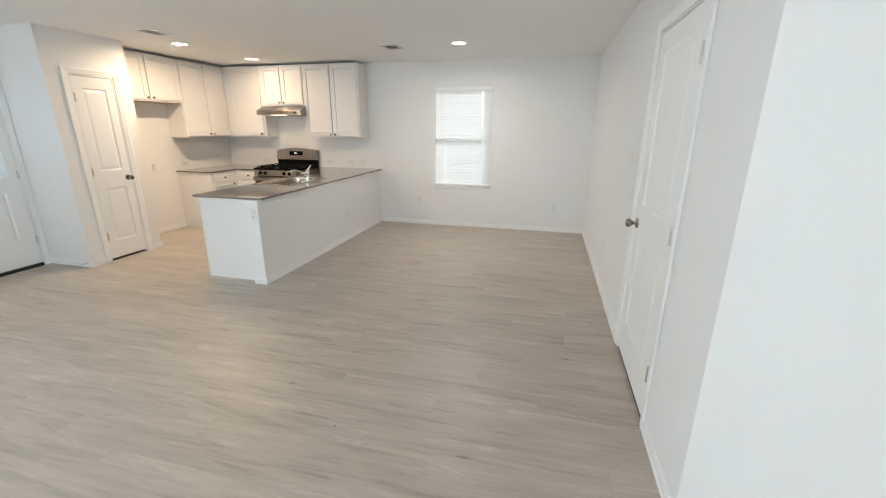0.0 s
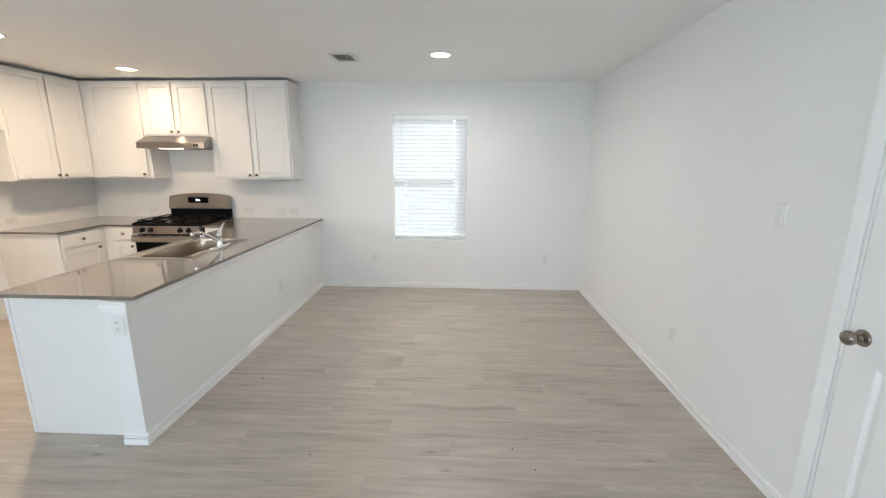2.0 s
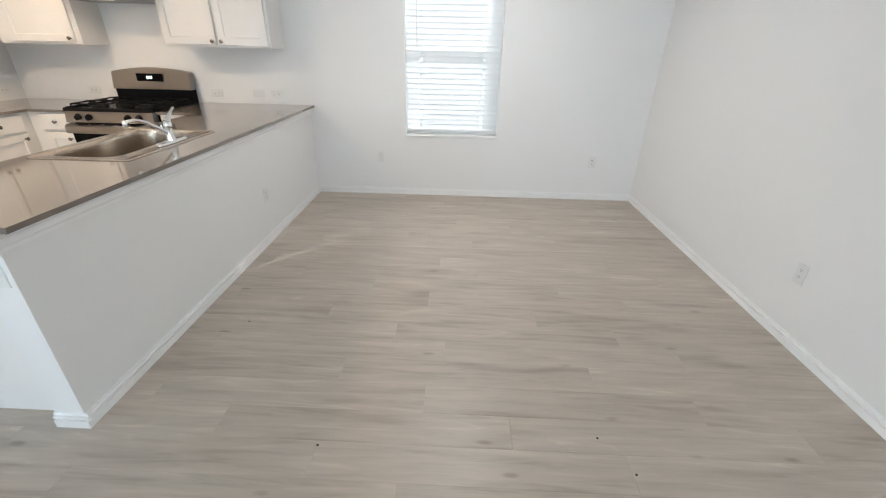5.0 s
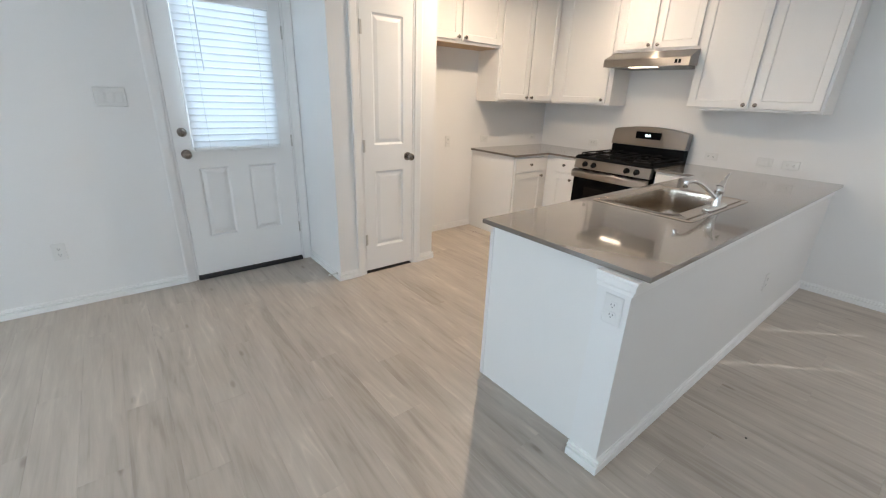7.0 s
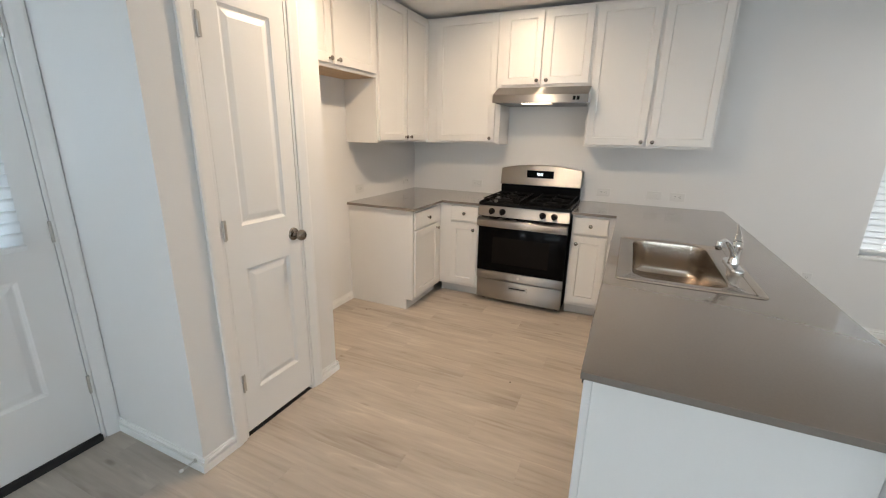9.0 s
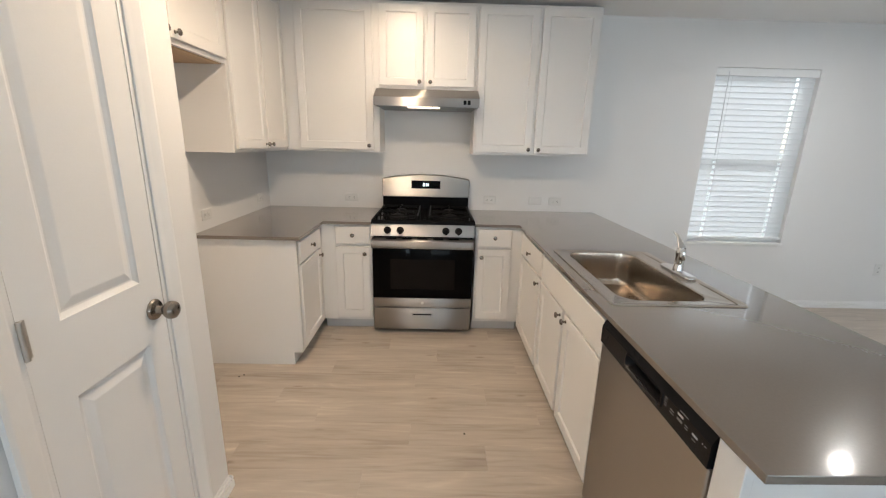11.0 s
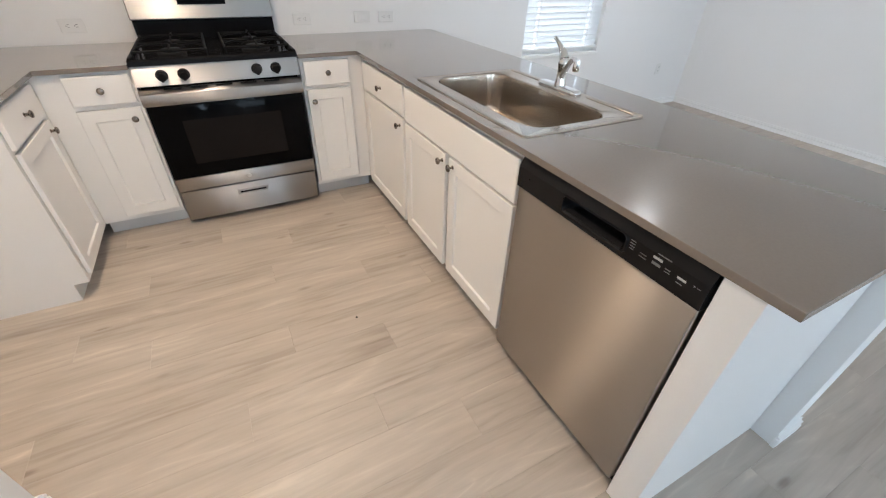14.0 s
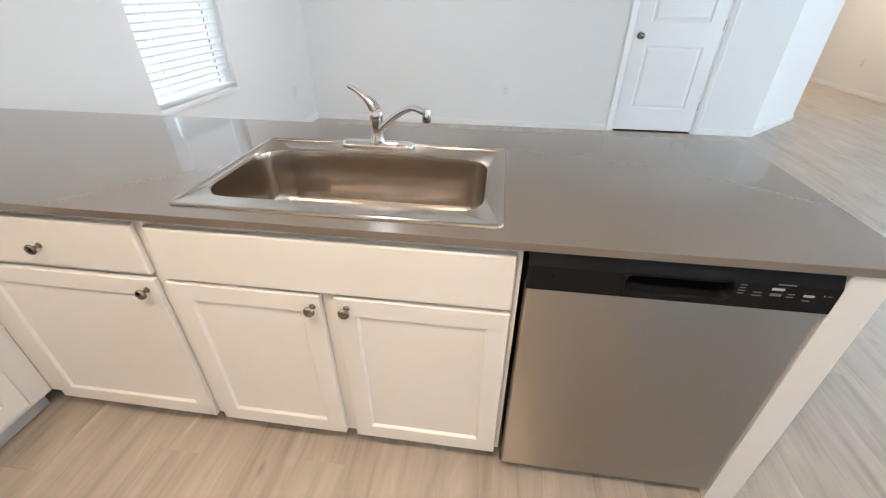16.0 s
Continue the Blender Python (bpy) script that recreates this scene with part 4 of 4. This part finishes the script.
for gx in (-0.20, 0.20):
    bm = bmesh.new()
    x0, x1, y0, y1, zt = rc + gx - 0.155, rc + gx + 0.155, RF + 0.045, RF + 0.555, 0.945
    for p, q in (((x0, y0), (x1, y0)), ((x1, y0), (x1, y1)), ((x1, y1), (x0, y1)), ((x0, y1), (x0, y0)), ((x0, (y0 + y1) / 2), (x1, (y0 + y1) / 2))):
        tube(bm, [(p[0], p[1], zt - 0.012), (q[0], q[1], zt - 0.012)], 0.006, 6)
    for by_ in (0.16, 0.43):
        c = Vector((rc + gx, RF + by_, zt))
        for k in range(4):
            dx_, dy_ = ((1, 0), (-1, 0), (0, 1), (0, -1))[k]
            far_ = 0.153 if dx_ else 0.118
            tube(bm, [c + Vector((dx_ * 0.035, dy_ * 0.035, 0)), c + Vector((dx_ * 0.10, dy_ * 0.09, 0.001)), c + Vector((dx_ * far_, dy_ * far_, -0.012))], 0.0055, 6)
    for x in (x0, x1):
        for y in (y0, (y0 + y1) / 2, y1):
            tube(bm, [(x, y, zt - 0.012), (x, y, 0.906)], 0.006, 6)
    part("grate", bm, IRON, rg, "black cast iron grate", smooth=True)
# backguard: black riser below, arched steel console above
part("riser", B(RX0 + 0.006, RX1 - 0.006, RB - 0.088, RB - 0.01, 0.882, 1.012, bevel=0.004), ENAMEL, rg, "black enamel riser")
poly = [(RX0, 1.006), (RX1, 1.006), (RX1, 1.150)] + [(RX1 - 0.010 - (RX1 - RX0 - 0.02) * k / 16, 1.160 + 0.036 * (1 - ((k - 8) / 8) ** 2)) for k in range(17)] + [(RX0, 1.150)]
bm = bmesh.new()
rings(bm, [[(u, RB - 0.012, v) for u, v in poly], [(u, RB - 0.072 - 0.028 * (1.16 - v) / 0.15, v) for u, v in poly], [(rc + (u - rc) * 0.985, RB - 0.080 - 0.028 * (1.16 - v) / 0.15, 1.085 + (v - 1.085) * 0.94) for u, v in poly]])
cs = part("console", bm, STEEL_H, rg, "arched stainless steel console")
bm = B(rc - 0.125, rc + 0.125, RB - 0.1005, RB - 0.088, 1.078, 1.146)
part("display", bm, BLACKGLASS, cs, "black clock display")
for k, (u, w_, h_) in enumerate(((-0.022, 0.004, 0.024), (-0.012, 0.010, 0.004), (-0.012, 0.010, 0.024), (0.008, 0.004, 0.024), (0.016, 0.012, 0.004), (0.022, 0.004, 0.024))):
    part("display_segment", B(rc + u - w_ / 2, rc + u + w_ / 2, RB - 0.1020, RB - 0.1007, 1.112 - h_ / 2, 1.112 + h_ / 2), DIGIT, cs)

# ---- hood ----
hx0, hx1 = -4.548, -3.768
hood = thing("range_hood", pose((hx0 + hx1) / 2, 6.2, 1.72), "slim stainless steel under-cabinet range hood, lamp on", "range hood")
bm = bmesh.new()
prism(bm, [(FAR - 0.002, 1.728), (5.985, 1.728), (5.962, 1.724), (5.962, 1.786), (5.975, 1.795), (6.115, 1.858), (FAR - 0.002, 1.858)], "x", hx0, hx1)
part("shell", bm, STEEL_H, hood)
part("underside", B(hx0 + 0.02, hx1 - 0.02, 5.995, FAR - 0.01, 1.7225, 1.7275), material("hood_filter_mesh", (0.25, 0.25, 0.25), 0.4, 0.8, bump=0.5, bump_scale=500), hood, "grey mesh filter")
part("lens", B(-4.30, -4.06, 5.975, 6.055, 1.716, 1.7222, bevel=0.002), HOODLENS, hood, "lit lamp lens")
for x in (-3.875, -3.845):
    part("switch", B(x - 0.011, x + 0.011, 5.9565, 5.9615, 1.742, 1.772, bevel=0.002), BLACKPLASTIC, hood, "black rocker switch")

# ---- outlets and switches ----
def wall_plate(name, m, label, kind, category, gang=1, group=""):
    """Local: centre at 0, front towards -y."""
    p = thing(name, m, label, category, group)
    w = 0.070 + 0.046 * (gang - 1)
    bm = bmesh.new()
    rings(bm, [rect(-w / 2, w / 2, -0.0575, 0.0575, o, y) for o, y in ((0, -0.0008), (0, -0.003), (0.003, -0.006), (0.004, -0.006))])
    part("plate", bm, PLASTIC, p, at_world=False)
    for g in range(gang):
        x = (g - (gang - 1) / 2) * 0.046
        if kind == "outlet":
            for z in (-0.0195, 0.0195):
                bm = bmesh.new()
                rings(bm, [[(x + 0.0165 * sx_ * q, y, z + 0.0135 * sz_ * q2) for sx_, sz_, q, q2 in ((-1, -1, 0.75, 1), (1, -1, 0.75, 1), (1, -1, 1, 0.6), (1, 1, 1, 0.6), (1, 1, 0.75, 1), (-1, 1, 0.75, 1), (-1, 1, 1, 0.6), (-1, -1, 1, 0.6))] for y in (-0.005, -0.0085)])
                s = part("socket", bm, PLASTIC, p, at_world=False)
                bm = bmesh.new()
                for dx_ in (-0.006, 0.006):
                    box(bm, x + dx_ - 0.0012, x + dx_ + 0.0012, -0.0089, -0.0080, z - 0.001, z + 0.007)
                box(bm, x - 0.002, x + 0.002, -0.0089, -0.0080, z - 0.009, z - 0.005)
                part("slot", bm, SLOT, s, at_world=False)
        else:
            bm = B(x - 0.0165, x + 0.0165, -0.0075, -0.005, -0.033, 0.033, bevel=0.001, seg=1)
            prism(bm, [(-0.0075, -0.031), (-0.0082, -0.031), (-0.0125, 0.031), (-0.0075, 0.031)], "x", x - 0.0150, x + 0.0150)
            part("rocker", bm, PLASTIC, p, at_world=False)
    return p


OUT = "white duplex outlet on the wall low above the baseboard"
KOUT = "white duplex outlet mounted sideways above the countertop"
for x in (-4.83, -3.595, -3.0):
    wall_plate("outlet", pose(x, FAR, 0.977, 0, 90, 0), KOUT, "outlet", "outlet", group="counter outlets")
wall_plate("light_switch", pose(-3.18, FAR, 0.980, 0, 90, 0), "white rocker switch mounted sideways above the countertop", "switch", "switch")
for x in (-2.003, 0.156):
    wall_plate("outlet", pose(x, FAR, 0.394), OUT, "outlet", "outlet", group="low outlets")
for y in (5.425, 6.255):
    wall_plate("outlet", pose(LEFT, y, 0.980, 0, 90, 90), KOUT, "outlet", "outlet", group="counter outlets")
wall_plate("outlet", pose(LEFT, 4.896, 0.968, 0, 0, 90), "white duplex outlet in the empty refrigerator space", "outlet", "outlet")
wall_plate("outlet", pose(LEFT, 1.708, 0.388, 0, 0, 90), OUT, "outlet", "outlet", group="low outlets")
wall_plate("light_switch", pose(LEFT, 2.158, 1.339, 0, 0, 90), "white three-gang rocker switch plate by the back door", "switch", "switch", gang=3)
wall_plate("outlet", pose(RIGHT, 4.216, 0.392, 0, 0, -90), OUT, "outlet", "outlet", group="low outlets")
wall_plate("light_switch", pose(RIGHT, 3.42, 1.350, 0, 0, -90), "white rocker light switch beside the interior door", "switch", "switch")
wall_plate("outlet", pose(HWX1, 5.232, 0.372, 0, 0, 90), "white duplex outlet on the half wall", "outlet", "outlet", group="low outlets")
wall_plate("outlet", pose(-2.745, HWY, 0.725), "white duplex outlet on the half wall's end", "outlet", "outlet")
wall_plate("light_switch", pose(3.35, -1.15, 0.42, 0, 0, 180), "white outlet plate on the hallway wall", "outlet", "outlet")


# ---- ceiling fixtures ----
def can_light(x, y, label):
    c = thing("recessed_light", pose(x, y, CEIL), label, "ceiling light", "recessed lights")
    part("trim_ring", lathe(bmesh.new(), [(0.082, -0.0005), (0.098, -0.0005), (0.097, -0.005), (0.092, -0.008), (0.086, -0.008), (0.083, -0.005)], Matrix(), 36), PLASTIC, c, "white trim ring", smooth=True, at_world=False)
    part("lens", lathe(bmesh.new(), [(0, -0.001), (0.081, -0.001), (0.081, -0.005), (0.06, -0.009), (0, -0.010)], Matrix(), 32), LENS, c, "lit frosted lens", smooth=True, at_world=False)


for _x, _y in CAN_SPOTS[:3]:
    can_light(_x, _y, "round white recessed ceiling light, lit")
can_light(*CAN_SPOTS[3], "round recessed ceiling light in the hallway, lit")


def ceiling_vent(x, y, wx, wy):
    v = thing("ceiling_vent", pose(x, y, CEIL), "white metal ceiling air register with slanted louvres", "vent", "ceiling vents")
    bm = bmesh.new()
    f = 0.028
    for a in ((-wx / 2, wx / 2, -wy / 2, -wy / 2 + f), (-wx / 2, wx / 2, wy / 2 - f, wy / 2), (-wx / 2, -wx / 2 + f, -wy / 2 + f, wy / 2 - f), (wx / 2 - f, wx / 2, -wy / 2 + f, wy / 2 - f)):
        box(bm, *a, -0.012, -0.0005, 0.003)
    part("frame", bm, PLASTIC, v, at_world=False)
    # flat dark sheet: the duct's inner shade as colour, no hole is cut
    part("duct", B(-wx / 2 + f, wx / 2 - f, -wy / 2 + f, wy / 2 - f, -0.002, -0.0006), DUCT_SHADE, v, "dark sheet standing in for the shaded duct opening", at_world=False)
    n = 8
    for k in range(n):
        u = -wx / 2 + f + (k + 0.5) * (wx - 2 * f) / n
        bm = B(-0.0048, 0.0048, -wy / 2 + f, wy / 2 - f, -0.0007, 0.0007)
        bm.transform(pose(u, 0, -0.010, 0, 24, 0))
        part("louvre", bm, PLASTIC, v, at_world=False)


ceiling_vent(-1.965, 5.27, 0.21, 0.29)
ceiling_vent(-4.11, 3.93, 0.21, 0.29)

# ---- door stop ----
ds = thing("door_stop", pose(-4.972, PY0 - BT, 0.055), "spring door stop screwed to the baseboard", "door stop")
bm = bmesh.new()
tube(bm, [(0.0045 * math.cos(k * 0.9), -0.004 - k * 0.0008, 0.0045 * math.sin(k * 0.9)) for k in range(70)], 0.0013, 5)
part("spring", bm, HINGE, ds, smooth=True, at_world=False)
part("base", lathe(bmesh.new(), [(0, 0), (0.010, 0), (0.009, 0.004), (0.005, 0.007), (0, 0.007)], pose(0, 0, 0, 90), 14), HINGE, ds, smooth=True, at_world=False)
part("tip", lathe(bmesh.new(), [(0, 0), (0.007, 0), (0.0075, 0.006), (0.006, 0.014), (0, 0.015)], pose(0, -0.059, 0, 90), 14), PLASTIC, ds, "white rubber tip", smooth=True, at_world=False)

# ---- crumbs of dirt left on the floor ----
bm = bmesh.new()
rs = random.Random(5)
for x, y in ((-2.37, 4.13), (-0.60, 3.455), (-1.73, 3.36), (-5.30, 5.10), (-0.50, 3.30), (-5.28, 5.12), (-0.2, 2.5), (-1.0, 1.7), (-3.9, 4.6)):
    lathe(bm, [(0, 0), (0.005, 0), (0.004, 0.003), (0, 0.0035)], pose(x, y, 0.0006, 0, 0, 40) @ Matrix.Diagonal((1, 0.6 + rs.random() * 0.5, 1, 1)), 7)
tagged(part("floor_crumbs", bm, RUBBER), "dark crumbs of dirt scattered on the floor", "debris", kind="stuff")

# ---- floor planks ----
floor = thing("floor", pose(0, 0, 0), "grey-beige wood-look vinyl plank floor", "floor", kind="structure")
PWID, PLEN, PTH = 0.162, 1.22, 0.007
shared = {}
rs = random.Random(11)


def plank_bm(bm, length, m):
    x, y, c, g = length / 2 - 0.0002, PWID / 2 - 0.0002, 0.0008, 0.0005
    loops = [[(-x, -y, -PTH), (x, -y, -PTH), (x, y, -PTH), (-x, y, -PTH)], [(-x, -y, -g), (x, -y, -g), (x, y, -g), (-x, y, -g)], [(-x + c, -y + c, 0), (x - c, -y + c, 0), (x - c, y - c, 0), (-x + c, y - c, 0)]]
    return rings(bm, [[m @ Vector(p) for p in lp] for lp in loops])


rest = bmesh.new()
row = 0
y = 6.46 - PWID / 2
nparts = 0
while y > NEAR - 0.1:
    hall = -1.2 < y < 0.8
    x1 = 5.0 if hall else (1.5 if y < 1.7 else 0.76)
    x = LEFT - 0.02
    first = PLEN * ((row * 0.37 + 0.21 * rs.random()) % 1.0)
    ln = max(0.18, round(first, 2))
    while x < x1 - 0.02:
        ln = min(ln, x1 - x)
        c = Vector((x + ln / 2, y, 0))
        if y > 0.95 and nparts < 300:
            key = round(ln, 3)
            if key not in shared:
                pb = plank_bm(bmesh.new(), ln, Matrix())
                bmesh.ops.recalc_face_normals(pb, faces=pb.faces)
                me = bpy.data.meshes.new("plank")
                pb.to_mesh(me)
                pb.free()
                me.materials.append(PLANK)
                shared[key] = me
            ob = new("plank", shared[key])
            ob.parent = floor
            ob.location = c
            nparts += 1
        else:
            plank_bm(rest, ln, Matrix.Translation(c))
        x += ln
        ln = PLEN
    y -= PWID
    row += 1
tagged(part("plank_rest", rest, PLANK_REST, floor), "vinyl planks in the farther rooms", kind="stuff")
